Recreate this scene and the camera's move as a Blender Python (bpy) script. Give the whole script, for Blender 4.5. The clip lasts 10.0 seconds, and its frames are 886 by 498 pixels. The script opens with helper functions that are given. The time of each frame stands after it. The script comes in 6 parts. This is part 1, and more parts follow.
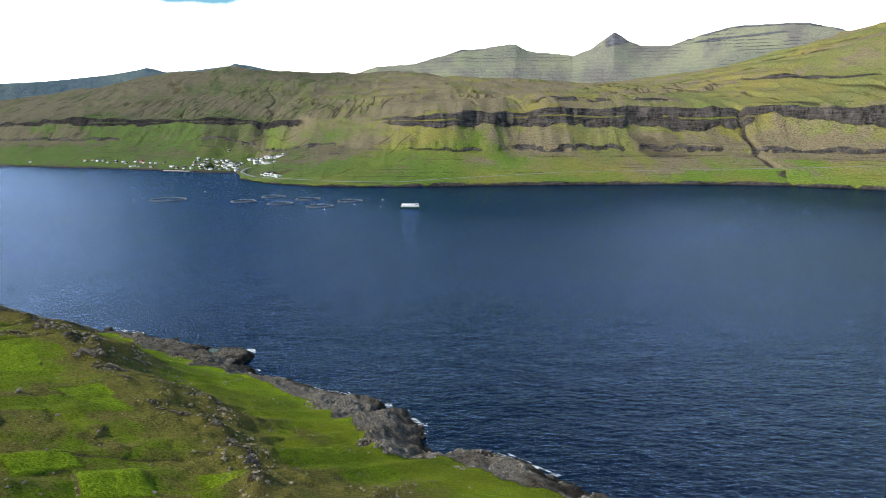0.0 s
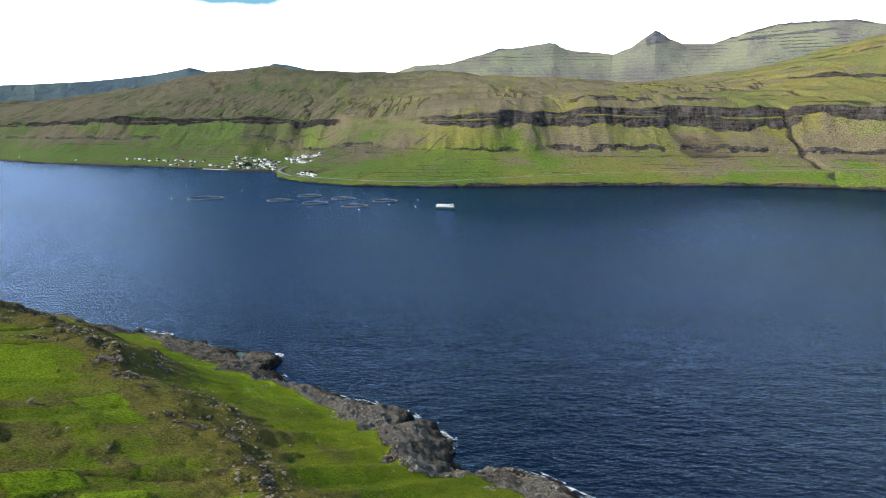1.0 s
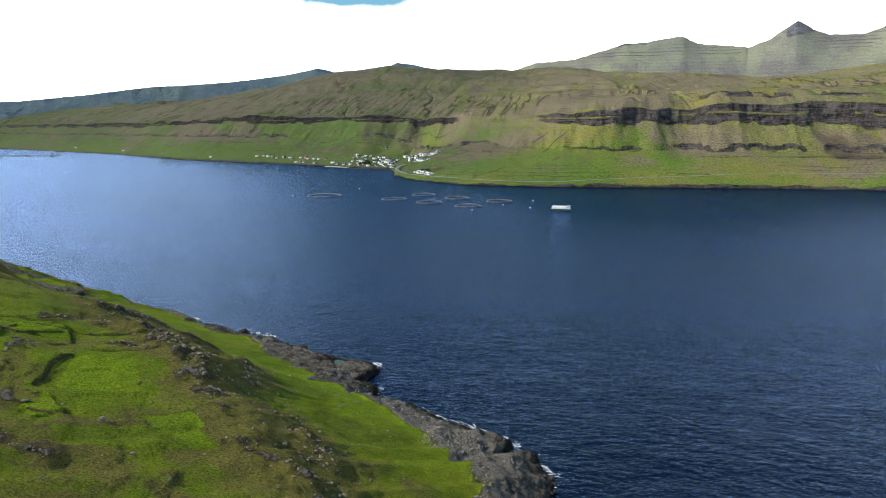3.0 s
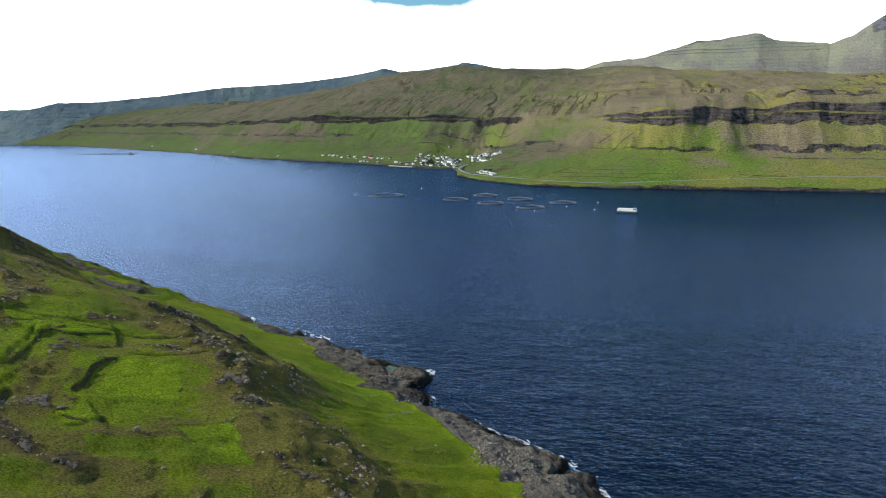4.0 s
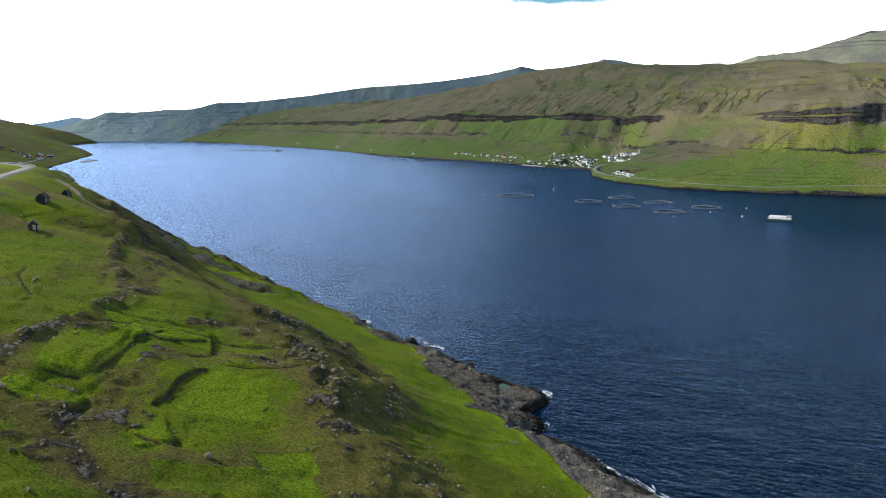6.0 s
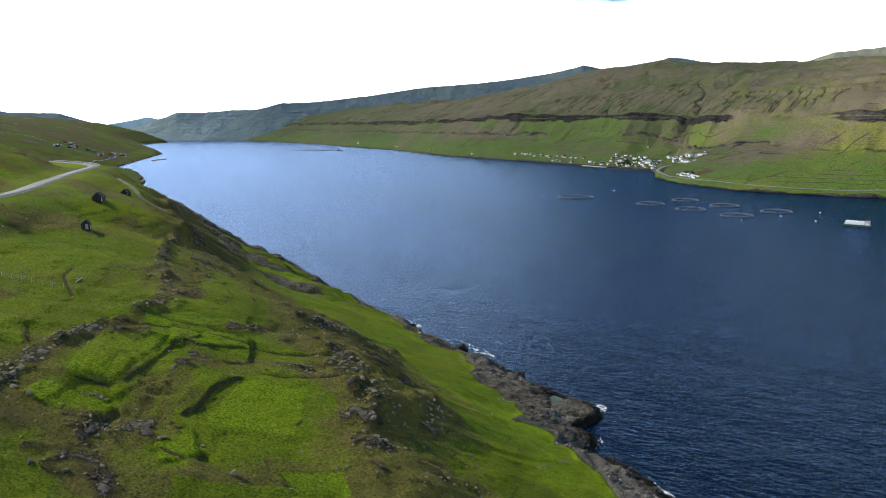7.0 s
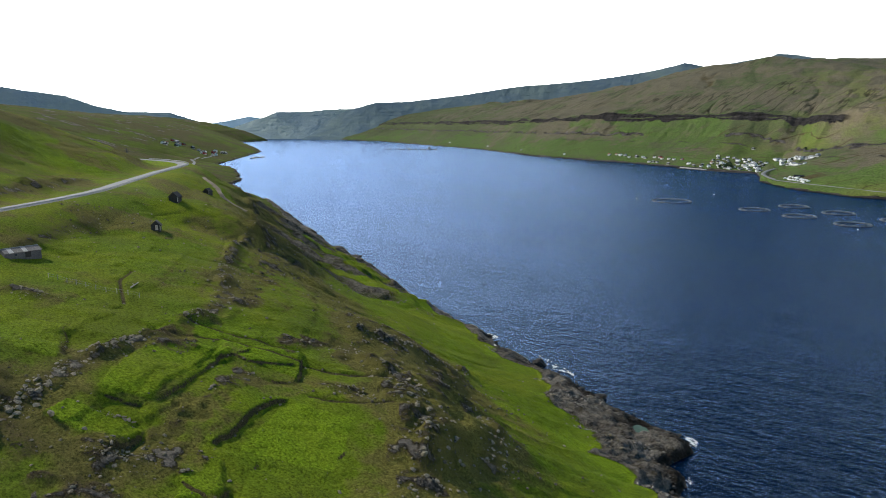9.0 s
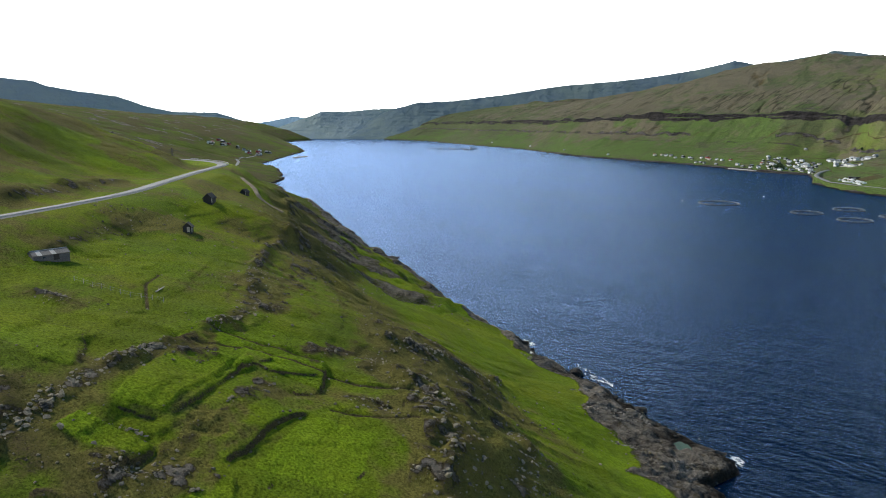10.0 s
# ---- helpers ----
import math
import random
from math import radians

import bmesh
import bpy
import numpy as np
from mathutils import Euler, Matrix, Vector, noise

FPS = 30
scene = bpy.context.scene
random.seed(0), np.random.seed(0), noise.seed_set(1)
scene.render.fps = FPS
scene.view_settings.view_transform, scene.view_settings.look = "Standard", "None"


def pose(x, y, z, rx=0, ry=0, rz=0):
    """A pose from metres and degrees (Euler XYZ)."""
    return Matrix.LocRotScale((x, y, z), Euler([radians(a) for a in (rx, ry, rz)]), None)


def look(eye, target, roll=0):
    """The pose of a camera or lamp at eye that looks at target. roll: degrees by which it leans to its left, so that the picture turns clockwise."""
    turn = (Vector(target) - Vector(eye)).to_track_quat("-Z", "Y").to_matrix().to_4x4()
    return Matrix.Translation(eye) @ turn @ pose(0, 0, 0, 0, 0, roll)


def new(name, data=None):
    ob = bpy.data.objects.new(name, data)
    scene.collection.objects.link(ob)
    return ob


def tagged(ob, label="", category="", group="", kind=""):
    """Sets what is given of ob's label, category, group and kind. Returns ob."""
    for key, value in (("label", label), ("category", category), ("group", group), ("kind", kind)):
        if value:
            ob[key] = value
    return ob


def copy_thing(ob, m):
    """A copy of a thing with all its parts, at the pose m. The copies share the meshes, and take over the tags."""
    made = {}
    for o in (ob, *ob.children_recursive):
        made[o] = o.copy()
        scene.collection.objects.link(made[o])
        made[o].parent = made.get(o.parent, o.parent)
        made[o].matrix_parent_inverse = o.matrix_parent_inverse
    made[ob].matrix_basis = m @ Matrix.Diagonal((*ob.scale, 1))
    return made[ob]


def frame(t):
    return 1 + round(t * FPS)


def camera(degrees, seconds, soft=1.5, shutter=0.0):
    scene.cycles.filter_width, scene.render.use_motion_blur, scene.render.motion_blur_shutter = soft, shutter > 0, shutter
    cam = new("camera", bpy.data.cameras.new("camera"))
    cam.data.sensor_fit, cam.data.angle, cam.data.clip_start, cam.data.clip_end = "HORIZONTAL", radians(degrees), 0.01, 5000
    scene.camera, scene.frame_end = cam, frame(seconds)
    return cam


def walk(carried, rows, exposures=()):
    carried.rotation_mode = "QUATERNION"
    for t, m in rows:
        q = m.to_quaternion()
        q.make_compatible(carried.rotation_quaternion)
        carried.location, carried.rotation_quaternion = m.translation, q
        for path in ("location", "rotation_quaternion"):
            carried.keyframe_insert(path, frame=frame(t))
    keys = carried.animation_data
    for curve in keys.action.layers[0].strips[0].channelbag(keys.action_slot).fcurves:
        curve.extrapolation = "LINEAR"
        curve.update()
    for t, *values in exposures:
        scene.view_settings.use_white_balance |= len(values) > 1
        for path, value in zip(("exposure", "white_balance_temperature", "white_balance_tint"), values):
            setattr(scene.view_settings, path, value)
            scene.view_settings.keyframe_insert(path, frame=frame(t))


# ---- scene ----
cam = camera(64.56, 10.0, soft=0.7)
PATH = [  # seconds, x, y, z, yaw to the left, pitch, roll
    (0.0, -0.0, -0.0, 100.0, 0.01, -9.78, -0.11),
    (0.5, 0.6, 5.2, 100.1, 1.17, -9.80, -0.07),
    (1.0, 1.2, 10.6, 100.4, 2.98, -9.83, -0.00),
    (1.5, 1.8, 15.8, 100.7, 5.16, -9.87, -0.02),
    (2.0, 2.4, 21.0, 101.1, 7.49, -9.90, -0.04),
    (2.5, 2.9, 26.3, 101.4, 10.03, -9.96, -0.07),
    (4.0, 3.1, 42.8, 101.7, 17.83, -10.02, -0.07),
    (4.5, 2.6, 48.3, 101.7, 20.53, -10.04, -0.07),
    (5.0, 1.8, 53.9, 101.8, 23.31, -10.05, -0.07),
    (5.5, 1.1, 59.3, 102.0, 26.07, -10.10, -0.03),
    (7.0, -1.9, 74.5, 102.2, 33.63, -10.15, -0.03),
    (7.5, -3.3, 79.1, 102.3, 35.62, -10.15, -0.00),
    (8.0, -4.9, 83.7, 102.2, 37.46, -10.14, 0.11),
    (8.5, -6.2, 88.2, 102.3, 39.29, -10.15, 0.07),
    (9.0, -7.8, 92.3, 102.6, 41.09, -10.20, 0.10),
    (9.5, -9.3, 96.2, 102.9, 42.84, -10.22, 0.08),
    (10.0, -11.0, 99.9, 103.1, 44.54, -10.24, 0.07),
]
walk(cam, [(t, pose(x, y, z, 0, 0, yaw) @ pose(0, 0, 0, 90 + pitch) @ pose(0, 0, 0, 0, 0, roll)) for t, x, y, z, yaw, pitch, roll in PATH],
     [(0.0, 0.22), (2.0, 0.17), (4.5, 0.04), (7.0, -0.06), (10.0, -0.12)])  # the picture darkens as more bright sky comes in

# ---- light ----
SUN_LEFT, SUN_UP = 108, 38  # degrees to the left of +y, and above the horizon


def tree_of(block):
    block.use_nodes = True
    block.node_tree.nodes.clear()
    return block.node_tree


def node(tree, kind, values=(), **settings):
    """A node; values: what its inputs get, by name or number: a value or another node's output."""
    made = tree.nodes.new(kind)
    if "operation" in settings:
        made.operation = settings["operation"]
    if "use_clamp" in settings:
        made.use_clamp = settings["use_clamp"]
    if "data_type" in settings:
        made.data_type = settings["data_type"]
    if "feature" in settings:
        made.feature = settings["feature"]
    if "attribute_name" in settings:
        made.attribute_name = settings["attribute_name"]
    for key, value in dict(values).items():
        if isinstance(value, bpy.types.NodeSocket):
            tree.links.new(value, made.inputs[key])
        else:
            made.inputs[key].default_value = value
    return made


def math_node(tree, op, a, b=0.0, clamp=False):
    return node(tree, "ShaderNodeMath", {0: a, 1: b}, operation=op, use_clamp=clamp).outputs[0]


def blend(tree, fac, a, b):
    return node(tree, "ShaderNodeMix", {0: fac, 6: a, 7: b}, data_type="RGBA").outputs[2]


def span(tree, value, lo, hi, to_lo=0.0, to_hi=1.0):
    return node(tree, "ShaderNodeMapRange", {0: value, 1: lo, 2: hi, 3: to_lo, 4: to_hi}).outputs[0]


def cloud(tree, vector, scale, detail=4.0, rough=0.55):
    return node(tree, "ShaderNodeTexNoise", {"Vector": vector, "Scale": scale, "Detail": detail, "Roughness": rough}).outputs[0]


def build_sky():
    world = bpy.data.worlds.new("sky")
    scene.world = world
    t = tree_of(world)
    ray = node(t, "ShaderNodeTexCoord").outputs["Generated"]
    sky = node(t, "ShaderNodeTexSky")
    sky.sky_type, sky.sun_disc, sky.sun_elevation, sky.sun_rotation = "NISHITA", False, radians(SUN_UP), radians(-SUN_LEFT)
    sky.dust_density, sky.ozone_density, sky.air_density = 0.3, 3.0, 1.2
    deep = node(t, "ShaderNodeHueSaturation", {"Color": sky.outputs[0], "Hue": 0.49, "Saturation": 1.4, "Value": 1.08}).outputs[0]
    clear = node(t, "ShaderNodeBackground", {0: deep, 1: 0.115})
    parts = node(t, "ShaderNodeSeparateXYZ", {0: ray}).outputs
    up = parts[2]
    # flattened dome: the cloud sheet seen from below
    flat = node(t, "ShaderNodeCombineXYZ", {0: math_node(t, "DIVIDE", parts[0], math_node(t, "ADD", up, 0.12)),
                                            1: math_node(t, "DIVIDE", parts[1], math_node(t, "ADD", up, 0.12)), 2: 0.0}).outputs[0]
    fluff = cloud(t, flat, 0.9, 6.0, 0.6)
    # the sheet is raised to the left and right to brighten the water below
    left = node(t, "ShaderNodeVectorMath", {0: ray, 1: (-0.85, 0.53, 0.0)}, operation="DOT_PRODUCT").outputs[1]
    tilt = span(t, left, 0.80, 1.0, 0.0, 0.55)
    right = node(t, "ShaderNodeVectorMath", {0: ray, 1: (0.62, 0.785, 0.0)}, operation="DOT_PRODUCT").outputs[1]
    tilt = math_node(t, "ADD", tilt, span(t, right, 0.87, 0.985, 0.0, 0.26))
    low = span(t, math_node(t, "SUBTRACT", up, tilt), 0.15, 0.26, 0.45, -0.40)
    cover = span(t, math_node(t, "ADD", fluff, low), 0.47, 0.62)
    # one blue gap in the sheet
    gap_at = Vector((-math.sin(radians(20)) * math.cos(radians(10.3)), math.cos(radians(20)) * math.cos(radians(10.3)), math.sin(radians(10.3))))
    off = node(t, "ShaderNodeVectorMath", {0: ray, 1: gap_at}, operation="SUBTRACT").outputs[0]
    wide = node(t, "ShaderNodeVectorMath", {0: off, 1: (1.0, 1.0, 5.0)}, operation="MULTIPLY").outputs[0]
    far = node(t, "ShaderNodeVectorMath", {0: wide}, operation="LENGTH").outputs[1]
    ragged = math_node(t, "ADD", far, math_node(t, "MULTIPLY", math_node(t, "SUBTRACT", cloud(t, ray, 16.0, 5.0), 0.5), 0.12))
    cover = math_node(t, "MULTIPLY", cover, span(t, ragged, 0.085, 0.145))
    white = node(t, "ShaderNodeBackground", {0: (1.0, 0.995, 0.985, 1.0), 1: math_node(t, "ADD", span(t, left, 0.62, 1.0, 2.6, 3.3), span(t, right, 0.80, 0.98, 0.0, 1.2))})  # cloud light added to left and right to brighten the water's reflections
    mix = node(t, "ShaderNodeMixShader", {0: cover, 1: clear.outputs[0], 2: white.outputs[0]})
    node(t, "ShaderNodeOutputWorld", {0: mix.outputs[0]})


build_sky()
sun = new("sun", bpy.data.lights.new("sun", "SUN"))
sun.data.energy, sun.data.angle, sun.data.color = 5.0, radians(0.8), (1.0, 0.93, 0.80)
sun.matrix_world = look((0, 0, 0), (math.sin(radians(SUN_LEFT)) * math.cos(radians(SUN_UP)), -math.cos(radians(SUN_LEFT)) * math.cos(radians(SUN_UP)), -math.sin(radians(SUN_UP))))

# ---- shape of the land ----
def lattice(ix, iy, seed):
    h = (ix.astype(np.int64) * 374761393 + iy.astype(np.int64) * 668265263 + seed * 1442695041) & 0x7FFFFFFF
    h = ((h ^ (h >> 13)) * 1274126177) & 0x7FFFFFFF
    return ((h ^ (h >> 16)) & 0xFFFF) / 65535.0


def vnoise(x, y, seed=0):
    """Smooth random field, 0 to 1, with cells of one unit."""
    ix, iy = np.floor(x), np.floor(y)
    fx, fy = x - ix, y - iy
    fx, fy = fx * fx * (3 - 2 * fx), fy * fy * (3 - 2 * fy)
    a, b = lattice(ix, iy, seed), lattice(ix + 1, iy, seed)
    c, d = lattice(ix, iy + 1, seed), lattice(ix + 1, iy + 1, seed)
    return (a + (b - a) * fx) * (1 - fy) + (c + (d - c) * fx) * fy


def fbm(x, y, size, octaves=4, seed=0, gain=0.5):
    """Sum of random fields, about -1 to 1; size: metres of the largest forms."""
    total, amp, norm = 0.0, 1.0, 0.0
    for k in range(octaves):
        total = total + amp * (2 * vnoise(x / size + 17.3 * k, y / size - 9.1 * k, seed + k) - 1)
        norm += amp
        amp, size = amp * gain, size / 2.03
    return total / norm * 1.4


def ridged(x, y, size, octaves=3, seed=0):
    total, amp, norm = 0.0, 1.0, 0.0
    for k in range(octaves):
        total = total + amp * (1 - np.abs(2 * vnoise(x / size + 5.7 * k, y / size + 3.3 * k, seed + k) - 1))
        norm += amp
        amp, size = amp * 0.5, size / 2.1
    return total / norm


def smooth(lo, hi, x):
    t = np.clip((x - lo) / (hi - lo), 0, 1)
    return t * t * (3 - 2 * t)


def curve(x, xs, ys):
    """Values along rising xs, with rounded knees."""
    xs, ys = np.array(xs, float), np.array(ys, float)
    slope = np.gradient(ys, xs)
    x = np.clip(x, xs[0], xs[-1])
    i = np.clip(np.searchsorted(xs, x) - 1, 0, len(xs) - 2)
    h = xs[i + 1] - xs[i]
    t = (x - xs[i]) / h
    limit = np.abs(np.diff(ys) / np.diff(xs)) * 2.5
    m0 = np.clip(slope[i], -limit[i], limit[i])
    m1 = np.clip(slope[i + 1], -limit[i], limit[i])
    return ((2 * t**3 - 3 * t**2 + 1) * ys[i] + (t**3 - 2 * t**2 + t) * h * m0
            + (3 * t**2 - 2 * t**3) * ys[i + 1] + (t**3 - t**2) * h * m1)


# Near side: a runs along the shore from a corner of it, b inland.
NEAR_O = np.array([43.0, 178.0])
NEAR_A = np.array([-0.86, 0.51029])
NEAR_B = np.array([-0.51029, -0.86])
NEAR_SHORE = [(380, -130), (170, 60), (95, 130), (43, 178), (-354, 424), (-404, 442), (-557, 520), (-695, 593), (-778, 631), (-841, 647), (-1060, 753), (-1118, 813), (-1218, 872),
              (-1369, 962), (-1588, 1049), (-1643, 1102), (-1796, 1244), (-2159, 1572), (-2726, 1887), (-3208, 2171), (-3407, 2469), (-4133, 2793)]
far_ends = [((np.array(p) - NEAR_O) @ NEAR_A, (np.array(p) - NEAR_O) @ NEAR_B) for p in NEAR_SHORE]
# coves and the flat headland below the camera's way, along the shore and inland
COVES = [(18, -4), (27, -8), (43, -7), (46, -2), (51, 4), (59, -3), (66, -14), (74, -18), (80, -24), (84, -18), (91, -25), (104, -24), (118, -22.5), (130, -23), (140, -22), (151, -20), (156, -26),
         (160, -27), (167, -28), (171, -40), (178, -44), (184, -43), (192, -41), (206, -36), (224, -36), (233, -33), (243, -34), (258, -28), (270, -27), (277, -21), (285, -22), (294, -24),
         (306, -27), (320, -14), (327, -17), (352, -15), (373, -10), (411, -10)]
shore_ab = np.array([p for p in far_ends if p[0] < 10] + COVES + [p for p in far_ends if p[0] > 440])

# Heights across the near slope, at distances from the shore, for stations along it.
ACROSS = [-60, 0, 12, 35, 60, 85, 105, 130, 180, 260, 450, 900, 1600]
STATIONS = {
    -400: [-20, 0, 4, 11, 21, 32, 39, 48, 66, 84, 125, 240, 330],
    60: [-20, 0, 3.5, 11, 20.5, 31, 36, 44, 62, 80, 105, 150, 220],
    105: [-20, 0, 4, 11.5, 21.5, 35, 39, 46.5, 61, 80, 105, 150, 220],
    145: [-20, 0, 4, 12, 25, 40.5, 44, 51, 65, 80, 105, 150, 220],
    190: [-20, 0, 3, 9.5, 21, 38, 45, 54, 65, 82, 106, 150, 220],
    245: [-20, 0, 4, 10.5, 23, 35, 46, 57, 68, 86, 106, 150, 220],
    290: [-20, 0, 6, 14.5, 27, 38, 50, 60, 76, 94, 108, 145, 220],
    325: [-20, 0, 8, 18, 27, 46, 61, 69, 77, 96, 110, 140, 220],
    390: [-20, 0, 8, 20, 31, 46, 60, 70, 77, 112, 112, 135, 220],
    460: [-22, 0, 7, 19, 35, 52, 65, 73, 89, 124, 130, 130, 220],
    530: [-25, 0, 7, 20, 39, 57, 66, 71, 93, 118, 124, 130, 220],
    640: [-25, 0, 5, 16, 30, 42, 50, 54, 58, 64, 84, 120, 220],
    900: [-25, 0, 6, 16, 24, 32, 40, 46, 54, 66, 90, 140, 240],
    1500: [-20, 0, 3, 8, 12, 16, 20, 26, 40, 62, 110, 190, 280],
    2100: [-20, 0, 3, 8, 13, 20, 25, 32, 46, 66, 110, 180, 260],
    3000: [-25, 0, 10, 20, 26, 34, 40, 50, 64, 84, 118, 160, 210],
    4200: [-25, 0, 10, 20, 30, 40, 48, 58, 70, 90, 120, 150, 180],
}
ROCK_WIDTH = ([-400, 0, 30, 46, 60, 75, 92, 105, 118, 135, 152, 160, 170, 180, 200, 222, 246, 262, 300, 350, 450, 560, 900, 1500, 4200],
              [10, 18, 24, 21, 34, 33, 31, 27, 25, 21, 15, 20, 32, 36, 29, 24, 17, 18, 14, 11, 18, 22, 10, 5, 6])


def near_shore(a):
    wiggle = 1.2 * fbm(a, a * 0 + 3.0, 20, 4, 11) + 1.3 * fbm(a, a * 0 + 8.0, 6, 3, 12)
    base = np.interp(a, shore_ab[:, 0], shore_ab[:, 1])
    return base + wiggle * np.interp(a, [-400, 420, 560, 1500], [1, 1, 2, 4])


def near_raw(a, d):
    # inland, small nooks of the shore no longer count
    base = np.interp(a, shore_ab[:, 0], shore_ab[:, 1])
    wide = np.mean([np.interp(a + k, shore_ab[:, 0], shore_ab[:, 1]) for k in (-36, -24, -12, 0, 12, 24, 36)], axis=0)
    d = d + (base - wide) * smooth(0, 30, d) * (1 - smooth(600, 800, a))
    keys = sorted(STATIONS)
    rows = np.array([curve(d, ACROSS, STATIONS[k]) for k in keys])
    i = np.clip(np.searchsorted(keys, a) - 1, 0, len(keys) - 2)
    k = np.array(keys, float)
    t = np.clip((a - k[i]) / (k[i + 1] - k[i]), 0, 1)
    t = t * t * (3 - 2 * t)
    n = np.arange(a.size)
    flat = rows.reshape(len(keys), -1)
    return (flat[i.ravel(), n] * (1 - t.ravel()) + flat[i.ravel() + 1, n] * t.ravel()).reshape(a.shape)


def near_ab(x, y):
    p = np.stack([np.asarray(x, float) - NEAR_O[0], np.asarray(y, float) - NEAR_O[1]], -1)
    return p @ NEAR_A, p @ NEAR_B


# Far side: x along, d northwards from its shore.
FAR_SHORE = [(-4600, 3150), (-4349, 3102), (-3506, 2967), (-2849, 2840), (-2137, 2480), (-1705, 2267), (-1242, 1942), (-1012, 1846), (-837, 1788),
             (-655, 1690), (-479, 1617), (-440, 1520), (-404, 1399), (-314, 1282), (-220, 1218), (-81, 1203), (65, 1223), (216, 1244),
             (419, 1251), (600, 1210), (708, 1119), (1000, 900), (1500, 600), (2200, 300)]
FAR_ACROSS = [-60, 0, 4, 25, 60, 130, 195, 206, 262, 290, 380, 700, 1100, 2200, 3200]
FAR_STATIONS = {
    -3700: [-20, 0, 3, 5, 8, 10, 12, 12, 14, 16, 18, 20, 20, 20, 20],
    -3450: [-20, 0, 4, 8, 15, 26, 36, 40, 48, 56, 66, 80, 84, 80, 80],
    -3150: [-20, 0, 4, 10, 22, 42, 62, 70, 86, 106, 140, 190, 213, 190, 180],
    -2600: [-20, 0, 4, 10, 22, 42, 62, 70, 88, 108, 132, 205, 255, 225, 220],
    -2250: [-20, 0, 4, 10, 22, 42, 62, 70, 89, 110, 134, 195, 236, 220, 215],
    -1800: [-20, 0, 4, 10, 22, 42, 62, 70, 90, 112, 136, 205, 268, 240, 230],
    -1450: [-20, 0, 4, 10, 22, 43, 64, 73, 98, 120, 142, 218, 294, 262, 250],
    -1100: [-20, 0, 4, 10, 22, 44, 66, 76, 106, 129, 150, 235, 336, 302, 290],
    -850: [-20, 0, 4, 10, 22, 44, 67, 77, 106, 129, 150, 228, 343, 372, 330],
    -600: [-20, 0, 4, 9, 20, 44, 68, 78, 106, 129, 150, 215, 305, 385, 350],
    -440: [-20, 0, 3, 6, 11, 22, 42, 50, 100, 124, 146, 205, 272, 378, 320],
    -400: [-20, 0, 3, 6, 10, 18, 40, 48, 98, 122, 144, 200, 266, 377, 310],
    -350: [-20, 0, 4, 9, 16, 30, 50, 56, 97, 120, 142, 200, 260, 377, 300],
    -250: [-20, 0, 5, 11, 22, 40, 58, 62, 96, 119, 140, 195, 255, 378, 300],
    0: [-20, 0, 6, 13, 25, 43, 56, 66, 99, 128, 152, 190, 246, 348, 290],
    250: [-20, 0, 6, 13, 24, 42, 54, 68, 101, 139, 174, 188, 234, 330, 270],
    480: [-20, 0, 6, 13, 24, 40, 52, 66, 94, 142, 170, 186, 230, 313, 260],
    650: [-20, 0, 6, 13, 24, 40, 50, 62, 88, 142, 152, 206, 236, 300, 250],
    780: [-20, 0, 6, 13, 24, 41, 52, 64, 90, 136, 160, 246, 262, 290, 250],
    900: [-20, 0, 6, 13, 24, 42, 54, 66, 92, 130, 168, 265, 285, 280, 250],
    1000: [-20, 0, 6, 13, 24, 42, 54, 66, 96, 140, 185, 302, 320, 290, 250],
    1300: [-20, 0, 6, 13, 24, 42, 54, 66, 100, 150, 200, 350, 400, 380, 300],
    2200: [-20, 0, 6, 13, 24, 42, 54, 66, 100, 150, 200, 360, 420, 400, 350],
}


def far_shore(x):
    return np.interp(x, [p[0] for p in FAR_SHORE], [p[1] for p in FAR_SHORE]) + 6 * fbm(x, x * 0, 90, 4, 31)


def far_raw(x, d):
    keys = sorted(FAR_STATIONS)
    rows = np.array([np.interp(d, FAR_ACROSS, FAR_STATIONS[k]) for k in keys])
    k = np.array(keys, float)
    i = np.clip(np.searchsorted(k, x) - 1, 0, len(keys) - 2)
    t = np.clip((x - k[i]) / (k[i + 1] - k[i]), 0, 1)
    n = np.arange(x.size)
    flat = rows.reshape(len(keys), -1)
    return (flat[i.ravel(), n] * (1 - t.ravel()) + flat[i.ravel() + 1, n] * t.ravel()).reshape(x.shape)


def far_stretch(x, d):
    """Behind the point the cliff keeps its line while the shore swings out: the slope below it is wider there."""
    extra = curve(x, [-5000, -600, -480, -440, -400, -350, -250, -150, -60, 20, 3000], [0, 0, 20, 60, 150, 185, 190, 120, 35, 0, 0])
    foot = 276.0
    return np.where(d < foot + extra, d * foot / (foot + extra), d - extra)


# ---- materials ----
def material(name):
    m = bpy.data.materials.new(name)
    return m, tree_of(m)


def finish(t, color, rough=0.85, normal=None, metal=0.0, spec=0.3, **more):
    values = {"Base Color": color, "Roughness": rough, "Metallic": metal, "Specular IOR Level": spec}
    if normal is not None:
        values["Normal"] = normal
    values.update(more)
    shader = node(t, "ShaderNodeBsdfPrincipled", values)
    node(t, "ShaderNodeOutputMaterial", {0: shader.outputs[0]})


def place_of(t):
    return node(t, "ShaderNodeTexCoord").outputs["Object"]


def bump(t, height, strength, distance):
    return node(t, "ShaderNodeBump", {"Height": height, "Strength": strength, "Distance": distance}).outputs[0]


